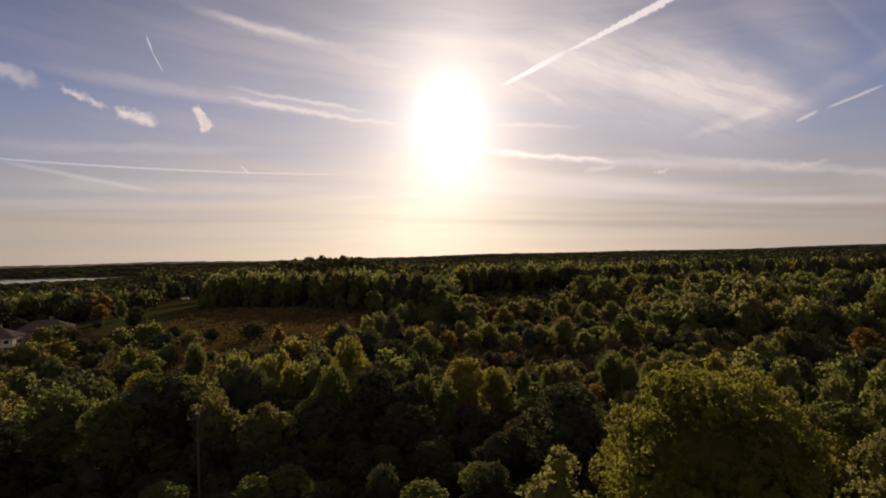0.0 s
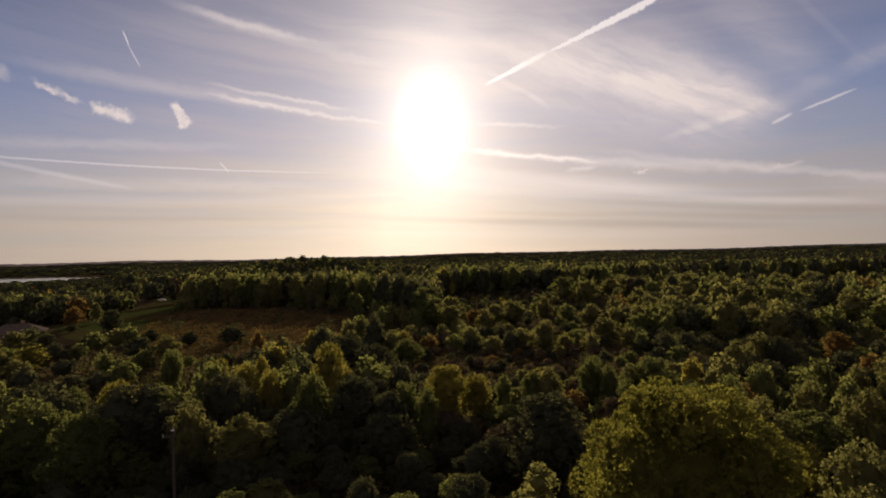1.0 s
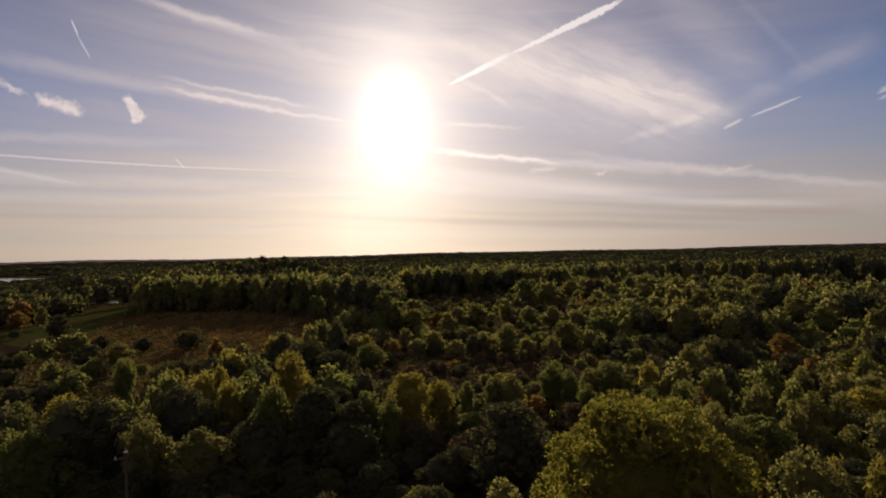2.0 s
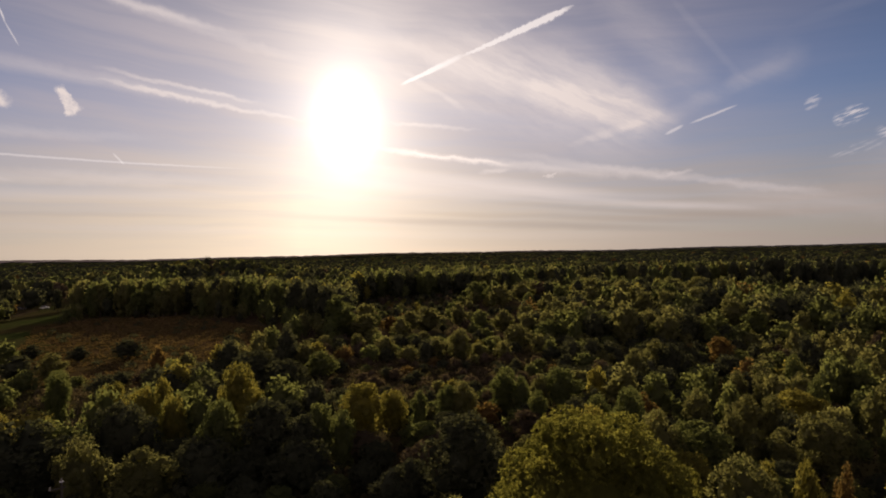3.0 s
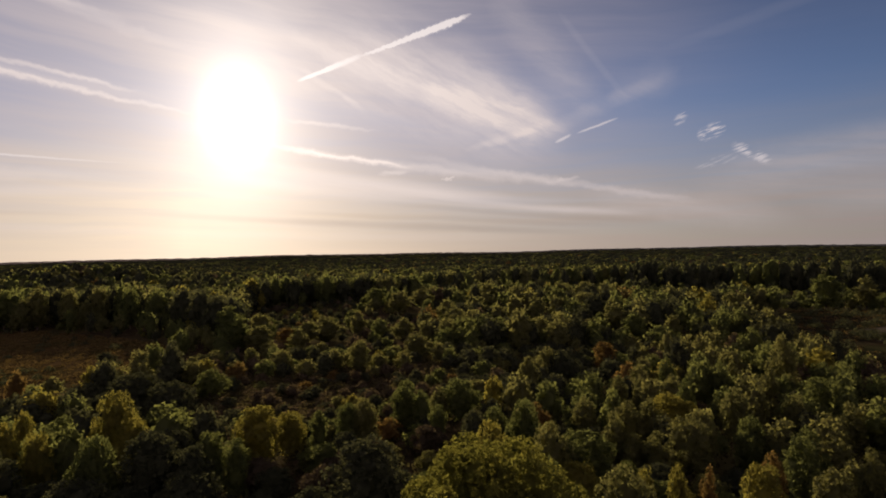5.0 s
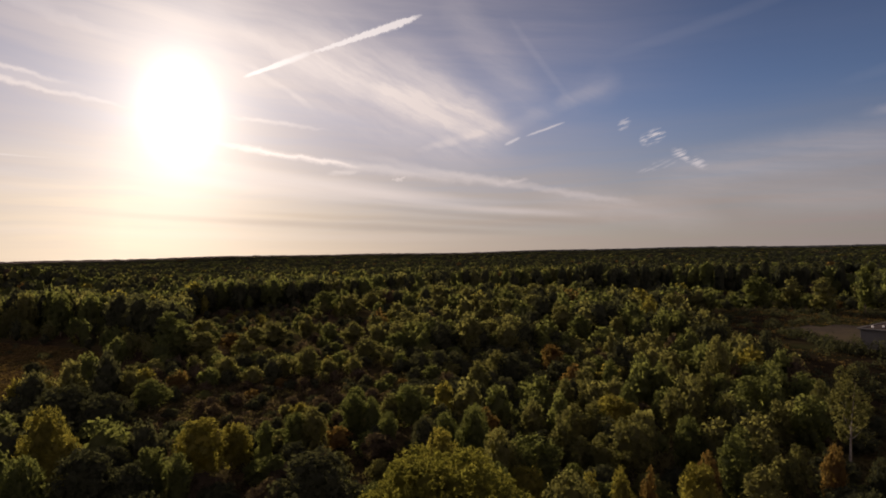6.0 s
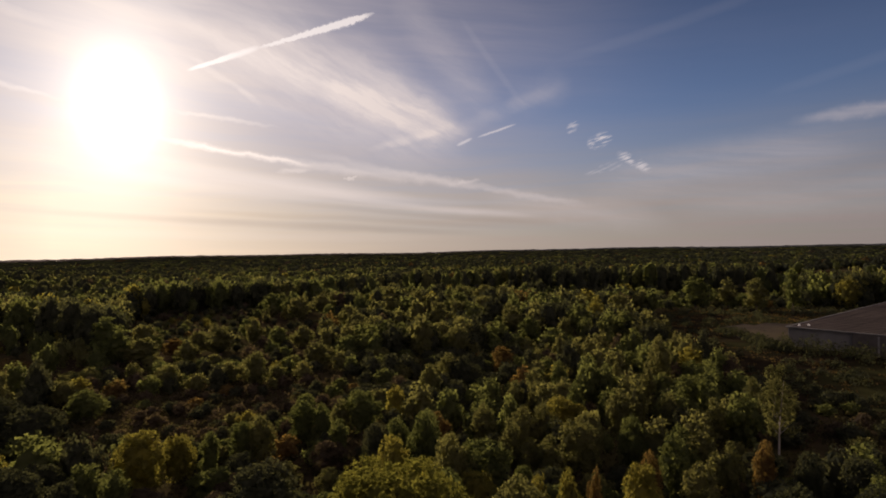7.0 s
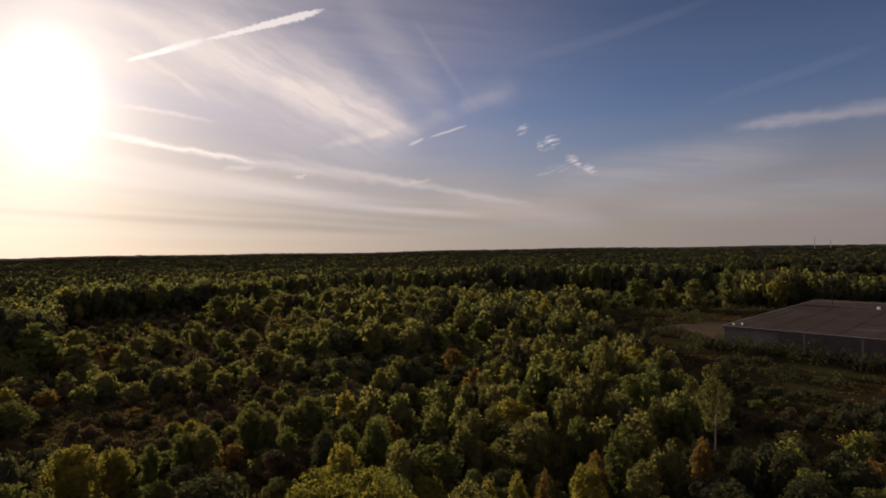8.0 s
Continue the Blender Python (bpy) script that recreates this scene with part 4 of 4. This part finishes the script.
def candidates(r0, r1, step, rng, az0=-44, az1=79):
    n = int(2 * r1 / step)
    X, Y = np.meshgrid(np.arange(n) * step - r1, np.arange(n) * step - r1)
    X = X + rng.uniform(-0.38, 0.38, X.shape) * step
    Y = Y + rng.uniform(-0.38, 0.38, X.shape) * step
    X, Y = X.ravel(), Y.ravel()
    D, AZ = np.hypot(X, Y), np.degrees(np.arctan2(X, Y))
    k = (D > r0) & (D < r1) & (AZ > az0) & (AZ < az1) & ~open_land(X, Y)
    return X[k], Y[k], D[k], AZ[k]


def growth(r0, r1, step, rng, az0=-44, az1=79):
    rows = []
    T = np.array(TAKEN)
    for x, y, d, az in zip(*candidates(r0, r1, step, rng, az0, az1)):
        h, R, chance, odds = zone(az, d, x, y)
        if rng.uniform() > chance or (d < 260 and np.any(np.hypot(T[:, 0] - x, T[:, 1] - y) < T[:, 2] + R * 0.45)):
            continue
        if 5 < h < 10 and rng.uniform() < (0.25 if az < 9 else 0.36):
            h, R, odds = h * 0.52, R * 0.85, [0.27, 0.12, 0.01, 0.5, 0.02, 0.08]
        odds = np.array(odds)
        sp = SPECIES[int(rng.choice(6, p=odds / odds.sum()))]
        spread = (0.70, 1.24) if h < 10 else (0.88, 1.1)
        rows.append((x, y, d, max(1.6, h * rng.uniform(*spread)), min(R * rng.uniform(0.8, 1.42), 0.43 * h + 0.7), sp))
    return rows


# the trees nearest the camera stand one by one
NEAR_ROWS = growth(40, 165, 4.8, rng)
NEAR_ROWS.sort(key=lambda r: r[2])
SINGLE, REST = NEAR_ROWS[:157], NEAR_ROWS[157:]
for x, y, d, h, R, sp in SINGLE:
    plant(sp, x, y, h, R, rng)
for key, (ob, _, _) in STOCK.items():
    if key not in STOCK_USED:
        for o in list(ob.children):
            bpy.data.objects.remove(o)
        bpy.data.objects.remove(ob)


def templates(count, clumps, cards, size, seed, fill=0.62, spray=1, lobe=(0.26, 0.54)):
    r = np.random.default_rng(seed)
    return [crown(r, 1.0, 0.05, 2.1, clumps, cards, size, ICO1, fill, lobe, spray, r.uniform(0.38, 0.55)) for _ in range(count)]


def woodland(name, rows, temps, rng, label):
    """Many trees in one mesh."""
    VV, FF, QQ, SF, SQ, n = [], [], [], [], [], 0
    for x, y, d, h, R, sp in rows:
        V, F, Q = temps[int(rng.integers(len(temps)))]
        a = rng.uniform(0, 6.283)
        ca, sa = math.cos(a), math.sin(a)
        P = np.stack([(V[:, 0] * ca - V[:, 1] * sa) * R + x, (V[:, 0] * sa + V[:, 1] * ca) * R + y, V[:, 2] * h / 2.1], 1)
        P[:, 2] += float(ground_z(x, y)) - 0.05
        VV.append(P)
        FF.append(F + n)
        QQ.append(Q + n)
        s = SPECIES.index(sp)
        SF.append(np.full(len(F), s))
        SQ.append(np.full(len(Q), s))
        n += len(V)
    me = mesh_from(name, np.concatenate(VV), [np.concatenate(FF), np.concatenate(QQ)], [LEAF[s] for s in SPECIES], [np.concatenate(SF), np.concatenate(SQ)], smooth=True)
    return tagged(new(name, me), label, "woodland", kind="stuff")


T_MID = templates(12, 12, 640, 0.098, 21, spray=4)
T_FAR = templates(8, 7, 200, 0.138, 22, spray=2)
T_LAST = templates(6, 4, 58, 0.165, 23, 0.82, lobe=(0.42, 0.60))
T_DIST = templates(6, 1, 18, 0.15, 24, 0.92, lobe=(0.5, 0.65))
woodland("woodland", REST, T_MID, rng, "young green and yellowing trees of the middle wood")
woodland("woodland", growth(165, 330, 6.7, rng), T_FAR, rng, "dense mixed autumn woodland in green, olive and gold")
woodland("woodland", growth(330, 620, 9.8, rng), T_LAST, rng, "dense far woodland canopy with darker stands")


def far_rows(r0, r1, step, spread, seed):
    """Far canopy, coarser with distance, with gaps and taller stands."""
    r = np.random.default_rng(seed)
    rows = []
    for x, y, d, az in zip(*candidates(r0, r1, step, r, -44, 79)):
        n = noise.noise(Vector((x / 130.0, y / 130.0, 1.7)))
        if n < -0.45 and d < 1800:
            continue
        h = (10.5 + 4 * n + r.uniform(-1.5, 2.0)) * (0.45 if az < -30 and d < 1500 else 0.85 if d > 1700 else 1.0)
        sp = SPECIES[int(r.choice(6, p=[0.24, 0.07, 0.01, 0.66, 0.01, 0.01]))]
        rows.append((x, y, d, h, spread * r.uniform(0.8, 1.2), sp))
    return rows


woodland("far_woods", far_rows(620, 1000, 11, 6.8, 8), T_DIST, rng, "far woods in dull green under the low sun")
woodland("far_woods", far_rows(1000, 1700, 23, 14.0, 9), T_DIST, rng, "continuous woods farther off, dark along their edges")
T_HORIZON = templates(4, 1, 14, 0.16, 25, 0.95, lobe=(0.6, 0.7))
woodland("far_woods", far_rows(1700, 3500, 68, 44.0, 10), T_HORIZON, rng, "woods that run on to the horizon")


def scrub(name, rows, size, material, label, category, cards=26):
    """Low bushes or grass tufts as leaf cards near the ground, all in one mesh."""
    r = np.random.default_rng(len(rows))
    n = len(rows)
    X, Y, H, R = (np.repeat(np.array([q[i] for q in rows]), cards) for i in range(4))
    k = n * cards
    D = r.normal(0, 1, (k, 3))
    D[:, 2] = np.abs(D[:, 2])
    D /= np.linalg.norm(D, axis=1)[:, None]
    P = np.stack([X + D[:, 0] * R, Y + D[:, 1] * R, ground_z(X, Y) + D[:, 2] * H * r.uniform(0.5, 1.0, k)], 1)
    nrm = D + r.normal(0, 0.5, (k, 3))
    nrm /= np.linalg.norm(nrm, axis=1)[:, None]
    t = np.cross(nrm, r.normal(0, 1, (k, 3)))
    t /= np.linalg.norm(t, axis=1)[:, None]
    b = np.cross(nrm, t)
    s = size * r.uniform(0.6, 1.4, (k, 1))
    V = np.stack([P - t * s, P + t * s - b * s * 0.6, P + t * s * 0.5 + b * s * 0.8], 1).reshape(-1, 3)
    me = mesh_from(name, V, [np.arange(3 * k).reshape(k, 3)], [material])
    return tagged(new(name, me), label, category, kind="stuff")


def undergrowth():
    r = np.random.default_rng(17)
    rows = [(x, y, r.uniform(0.8, 2.2), r.uniform(0.9, 1.8)) for x, y, d, az in zip(*candidates(38, 170, 3.4, r))]
    rows += [(x, y, r.uniform(1.0, 2.6), r.uniform(0.9, 1.7)) for x, y, d, az in zip(*candidates(34, 66, 2.5, r)) if az < 12]
    scrub("undergrowth", rows, 0.26, LEAF["bramble"], "dark brambles and saplings between the trees", "undergrowth", 44)
    rows = [(x, y, r.uniform(0.8, 2.4), r.uniform(0.9, 2.0)) for x, y, d, az in zip(*candidates(88, 165, 4.6, r)) if -6 < az < 18 or (az < -20 and d > 100)]
    scrub("scrub", rows, 0.22, LEAF["grey"], "grey-brown dry scrub in the clearings", "scrub", 90)
    g = []
    for edge, count in ((MEADOW_EDGE, 2600), (YARD_EDGE, 2200)):
        xs, ys = [p[0] for p in edge], [p[1] for p in edge]
        X, Y = r.uniform(min(xs), max(xs), count * 2), r.uniform(min(ys), max(ys), count * 2)
        k = inside(edge, X, Y) & ~((X > 145) & (Y < 95)) & ~inside(LOT_EDGE, X, Y)
        g += [(x, y, r.uniform(0.3, 0.8), r.uniform(0.5, 1.3)) for x, y in zip(X[k], Y[k])]
    scrub("tall_grass", g, 0.30, DRY_GRASS, "tufts of dry brown grass over the meadow", "grass", 8)
    rows = []
    for edge, count in ((MEADOW_EDGE, 40), (YARD_EDGE, 520), (LAWN_EDGE, 8)):
        xs, ys = [p[0] for p in edge], [p[1] for p in edge]
        X, Y = r.uniform(min(xs), max(xs), count * 2), r.uniform(min(ys), max(ys), count * 2)
        k = inside(edge, X, Y) & ~((X > 145) & (Y < 95)) & ~inside(LOT_EDGE, X, Y)
        rows += [(x, y, r.uniform(1.0, 2.6), r.uniform(1.0, 2.2)) for x, y in zip(X[k], Y[k])]
    for v in np.arange(-60, 6, 2.2):
        for k in range(2):
            rows.append((154 - r.uniform(2.5, 9) + v * -0.116, 78 + v, r.uniform(2.6, 5.0), r.uniform(1.4, 2.4)))
    for v in np.arange(0, 1.0, 0.028):
        rows.append((149.5 + 18 * v - r.uniform(0, 5), 77 + 28 * v - r.uniform(-1, 4), r.uniform(1.4, 2.8), r.uniform(1.2, 2.2)))
    scrub("bushes", rows, 0.26, LEAF["dark"], "low dark bushes dotted over the open grass", "bushes", 110)


undergrowth()


# ---- houses beside the lawn ----
def house(x, y, turn, w, d, h, rise, roof_mat, wall_mat, label, windows=4):
    """A one-storey house with a hipped roof, overhanging eaves and windows on its long sides."""
    root = new("house")
    part("wall", boxed(-w / 2, -d / 2, -0.4, w / 2, d / 2, h, bevel=0.03), wall_mat, root)
    bm = bmesh.new()
    o = 0.6
    rid = max(0.5, w / 2 - d / 2)
    lower = [bm.verts.new((sx * (w / 2 + o), sy * (d / 2 + o), h)) for sx, sy in ((-1, -1), (1, -1), (1, 1), (-1, 1))]
    fascia = [bm.verts.new((v.co.x, v.co.y, h + 0.2)) for v in lower]
    r0, r1 = bm.verts.new((-rid, 0, h + rise)), bm.verts.new((rid, 0, h + rise))
    bm.faces.new(lower[::-1])
    for i in range(4):
        bm.faces.new((lower[i], lower[(i + 1) % 4], fascia[(i + 1) % 4], fascia[i]))
    a, b, c, e = fascia
    bm.faces.new((a, b, r1, r0))
    bm.faces.new((b, c, r1))
    bm.faces.new((c, e, r0, r1))
    bm.faces.new((e, a, r0))
    part("roof", bm, roof_mat, root)
    part("chimney", boxed(rid * 0.4, 0.5, h + rise * 0.5, rid * 0.4 + 0.9, 1.3, h + rise + 0.8, bevel=0.03), BRICK, root)
    for side in (-1, 1):
        for i in range(windows):
            wx = -w / 2 + (i + 0.5) * w / windows
            frame_ = part("window", boxed(wx - 0.75, side * (d / 2 + 0.02) - 0.04, 0.9, wx + 0.75, side * (d / 2 + 0.02) + 0.04, 2.2, bevel=0.01), WHITE, root)
            part("pane", boxed(wx - 0.66, side * (d / 2 + 0.05) - 0.02, 0.99, wx + 0.66, side * (d / 2 + 0.05) + 0.02, 2.11), GLASS, frame_)
    for side in (-1, 1):
        part("garage_door" if side > 0 else "door", boxed(side * (w / 2 + 0.02) - 0.04, -1.4, 0.0, side * (w / 2 + 0.02) + 0.04, 1.4, 2.1, bevel=0.01), SHINGLE, root)
    root.matrix_world = pose(x, y, float(ground_z(x, y)), 0, 0, turn)
    return tagged(root, label, "house")


house(*polar(-37.2, 215), 30, 14.5, 9.0, 2.7, 2.8, SHINGLE, BRICK, "brick bungalow with a brown shingled hipped roof and white windows")
house(*polar(-40.6, 203), 20, 12, 8, 2.7, 2.6, SHINGLE, SIDING, "low house with a brown roof behind garden trees")
house(*polar(-34.9, 292), 30, 13, 8, 2.8, 3.0, DARK_SHINGLE, SIDING, "beige house with a dark roof, half hidden by trees")


# ---- the warehouse ----
def warehouse():
    """A long flat-roofed hall with a parapet, seamed roofing and wall posts."""
    root = new("warehouse")
    L, W, H = 96.0, 112.0, 7.9
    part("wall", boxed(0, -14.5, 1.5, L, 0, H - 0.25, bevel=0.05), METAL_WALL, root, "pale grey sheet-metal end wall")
    part("wall", boxed(-0.9, -W, 1.5, L, -14.5, H - 0.25, bevel=0.05), DARK_WALL, root, "brown wall, darker than the end wall")
    part("roof", boxed(-0.5, -W - 0.2, H - 0.25, L + 0.2, 0.2, H, bevel=0.04), ROOF_FELT, root, "flat brown-grey felt roof")
    for x0, y0, x1, y1 in ((-0.9, -W, -0.4, 0.3), (-0.4, 0.0, L, 0.3), (L, -W, L + 0.4, 0.3)):
        part("parapet", boxed(x0, y0, H - 0.1, x1, y1, H + 0.22, bevel=0.03), TRIM, root, "pale metal roof edging")
    seam = boxed(0, -0.16, 0, 1, 0.16, 0.09)
    me = bpy.data.meshes.new("seam")
    seam.to_mesh(me)
    seam.free()
    me.materials.append(ROOF_RIB)
    r = np.random.default_rng(31)
    for i in range(26):
        s = child("seam", me, root)
        s.location, s.rotation_euler = (2.0 + 3.5 * i + r.uniform(-0.3, 0.3), -1.5, H), (0, 0, radians(-90))
        s.scale = (W - 3 - r.uniform(0, 12), 1, 1)
    for i in range(14):
        s = child("seam", me, root)
        s.location, s.scale = (1.0, -4 - 7.5 * i, H + 0.004), (L - 3 - r.uniform(0, 30), 0.35, 0.5)
    for i in range(8):
        part("wall_post", boxed(-1.02, -20 - 12 * i, 1.6, -0.9, -19.6 - 12 * i, H - 0.3), TRIM, root)
    ang = math.degrees(math.atan2(10.5, 90))
    root.matrix_world = pose(154.0, 78.0, 0, 0, 0, ang)
    tagged(root, "long low warehouse with pale walls and a wide flat brown roof", "warehouse")
    return root


WARE = warehouse()


def roof_vent(u, v, s, label="white rounded roof vent on the warehouse roof"):
    root = new("roof_vent")
    part("curb", boxed(-0.5 * s, -0.5 * s, 0, 0.5 * s, 0.5 * s, 0.35 * s, bevel=0.03), STEEL, root)
    bm = bmesh.new()
    bmesh.ops.create_cone(bm, cap_ends=True, segments=12, radius1=0.55 * s, radius2=0.35 * s, depth=0.8 * s)
    bmesh.ops.translate(bm, verts=bm.verts, vec=(0, 0, 0.75 * s))
    part("hood", bm, WHITE, root)
    p = WARE.matrix_world @ Vector((u, v, 7.9))
    root.matrix_world = pose(p.x, p.y, p.z)
    tagged(root, label, "roof vent", "vents on the warehouse roof")


for u, v, s in ((3.0, -1.6, 0.5), (5.0, -3.2, 0.5), (70.0, -24.0, 0.9), (78.0, -26.0, 0.8), (52.0, -33.0, 1.2)):
    roof_vent(u, v, s)


# ---- poles and masts ----
def utility_pole(x, y, h, arm=True, label="weathered wooden utility pole with a crossarm", turn=0):
    root = new("utility_pole")
    V, F = tube([(0, 0, -0.5), (0, 0, h * 0.5), (0, 0, h)], [0.12, 0.10, 0.08], 10)
    child("pole", mesh_from("pole", V, [F], [WOOD_POLE], smooth=True), root)
    part("cap", boxed(-0.12, -0.12, h - 0.02, 0.12, 0.12, h + 0.05, bevel=0.02), STEEL, root)
    if arm:
        part("crossarm", boxed(-0.75, -0.05, h - 0.45, 0.2, 0.05, h - 0.34, bevel=0.01), WOOD_POLE, root)
        for i in (-0.65, 0.0):
            bm = bmesh.new()
            bmesh.ops.create_cone(bm, cap_ends=True, segments=8, radius1=0.07, radius2=0.045, depth=0.2)
            bmesh.ops.translate(bm, verts=bm.verts, vec=(i, 0, h - 0.26 if i else h + 0.14))
            part("insulator", bm, TRIM, root)
    root.matrix_world = pose(x, y, float(ground_z(x, y)), 0, 0, turn)
    tagged(root, label, "utility pole")


utility_pole(*polar(-25.5, 45), 11.6, turn=35)
utility_pole(*polar(71.5, 245), 17.0, arm=False, label="tall slim light pole behind the warehouse")


def radio_mast(az, d, h):
    root = new("radio_mast")
    pieces = []
    for k in range(3):
        w = 2.094 * k
        pieces.append(tube([(2.2 * math.cos(w), 2.2 * math.sin(w), 0), (0.5 * math.cos(w), 0.5 * math.sin(w), h)], [0.35, 0.25], 5))
    V, F = joined(pieces)
    child("leg", mesh_from("leg", V, [F], [STEEL]), root)
    pieces = []
    for i in range(14):
        z0, z1 = h * i / 14, h * (i + 1) / 14
        for k in range(3):
            w, w2 = 2.094 * k, 2.094 * (k + 1)
            a, b = 2.2 - 1.7 * i / 14, 2.2 - 1.7 * (i + 1) / 14
            pieces.append(tube([(a * math.cos(w), a * math.sin(w), z0), (b * math.cos(w2), b * math.sin(w2), z1)], [0.16, 0.16], 4))
    V, F = joined(pieces)
    child("bracing", mesh_from("bracing", V, [F], [STEEL]), root)
    x, y = polar(az, d)
    root.matrix_world = pose(x, y, float(ground_z(x, y)))
    tagged(root, "slender lattice radio mast on the horizon", "radio mast", "masts on the horizon")


radio_mast(70.25, 2200, 50)
radio_mast(71.4, 2300, 40)


# ---- a parked car by the lawn ----
def car(x, y, turn, paint, label):
    root = new("car")
    bm = bmesh.new()
    box(bm, -2.2, -0.88, 0.32, 2.2, 0.88, 0.95, bevel=0.12)
    part("body", bm, paint, root)
    bm = bmesh.new()
    side = [(-1.7, 0.93), (-1.25, 1.48), (0.55, 1.5), (1.25, 0.93)]
    rows = [[bm.verts.new((px, s * (0.80 if pz < 1 else 0.66), pz)) for px, pz in side] for s in (-1, 1)]
    for i in range(3):
        bm.faces.new((rows[0][i], rows[0][i + 1], rows[1][i + 1], rows[1][i]))
    bm.faces.new(rows[0][::-1])
    bm.faces.new(rows[1])
    part("cabin", bm, GLASS, root, "dark glazed cabin")
    part("roof", boxed(-1.22, -0.64, 1.47, 0.52, 0.64, 1.53, bevel=0.02), paint, root)
    for wx in (-1.35, 1.35):
        for wy in (-0.82, 0.82):
            bm = bmesh.new()
            bmesh.ops.create_cone(bm, cap_ends=True, segments=16, radius1=0.33, radius2=0.33, depth=0.22)
            bmesh.ops.rotate(bm, verts=bm.verts, cent=(0, 0, 0), matrix=Matrix.Rotation(radians(90), 3, "X"))
            bmesh.ops.translate(bm, verts=bm.verts, vec=(wx, wy, 0.33))
            part("wheel", bm, RUBBER, root)
    for wy in (-0.6, 0.6):
        part("headlight", boxed(2.15, wy - 0.2, 0.62, 2.23, wy + 0.2, 0.78, bevel=0.02), WHITE, root)
    root.matrix_world = pose(x, y, float(ground_z(x, y)) + 0.06, 0, 0, turn)
    tagged(root, label, "car")


# white body paint stands in for the sun's glint off the windscreen
car(*polar(-26.4, 366), 15, WHITE, "car parked on grass at the edge of a lawn, painted white for a glint")
car(*polar(-28.0, 368), -10, DARK_SHINGLE, "dark grey car parked on grass near trees")


# ---- conifers behind the warehouse ----
def conifer(az, d, h, R, seed):
    r = np.random.default_rng(seed)
    root = new("conifer")
    V, F = tube([(0, 0, -0.3), (0, 0, h * 0.5), (0, 0, h * 0.97)], [0.25, 0.15, 0.03], 6)
    child("trunk", mesh_from("trunk", V, [F], [BARK], smooth=True), root)
    k = 1300
    f = np.sqrt(r.uniform(0, 1, k))
    zc = h * (1 - f) * 0.93 + 0.06 * h
    a = r.uniform(0, 6.283, k)
    rad = R * f * r.uniform(0.5, 1.0, k)
    c = np.stack([rad * np.cos(a), rad * np.sin(a), zc], 1)
    o = np.stack([np.cos(a), np.sin(a), np.full(k, -0.35)], 1)
    s = np.stack([-np.sin(a), np.cos(a), np.zeros(k)], 1) * 0.28
    T = np.stack([c + s, c - s, c + o * 0.75], 1).reshape(-1, 3)
    child("crown", mesh_from("crown", T, [np.arange(3 * k).reshape(k, 3)], [LEAF["dark"]]), root)
    x, y = polar(az, d)
    root.matrix_world = pose(x, y, float(ground_z(x, y)))
    tagged(root, "dark pointed conifer at the edge of far woods", "conifer", "conifers behind the warehouse")


for i, (az, d, h) in enumerate(((71.0, 282, 13.5), (72.3, 286, 12.0), (73.2, 280, 14.5), (74.4, 284, 13.0), (75.6, 281, 14.0), (70.2, 288, 10.5))):
    conifer(az, d, h, 2.4, 50 + i)
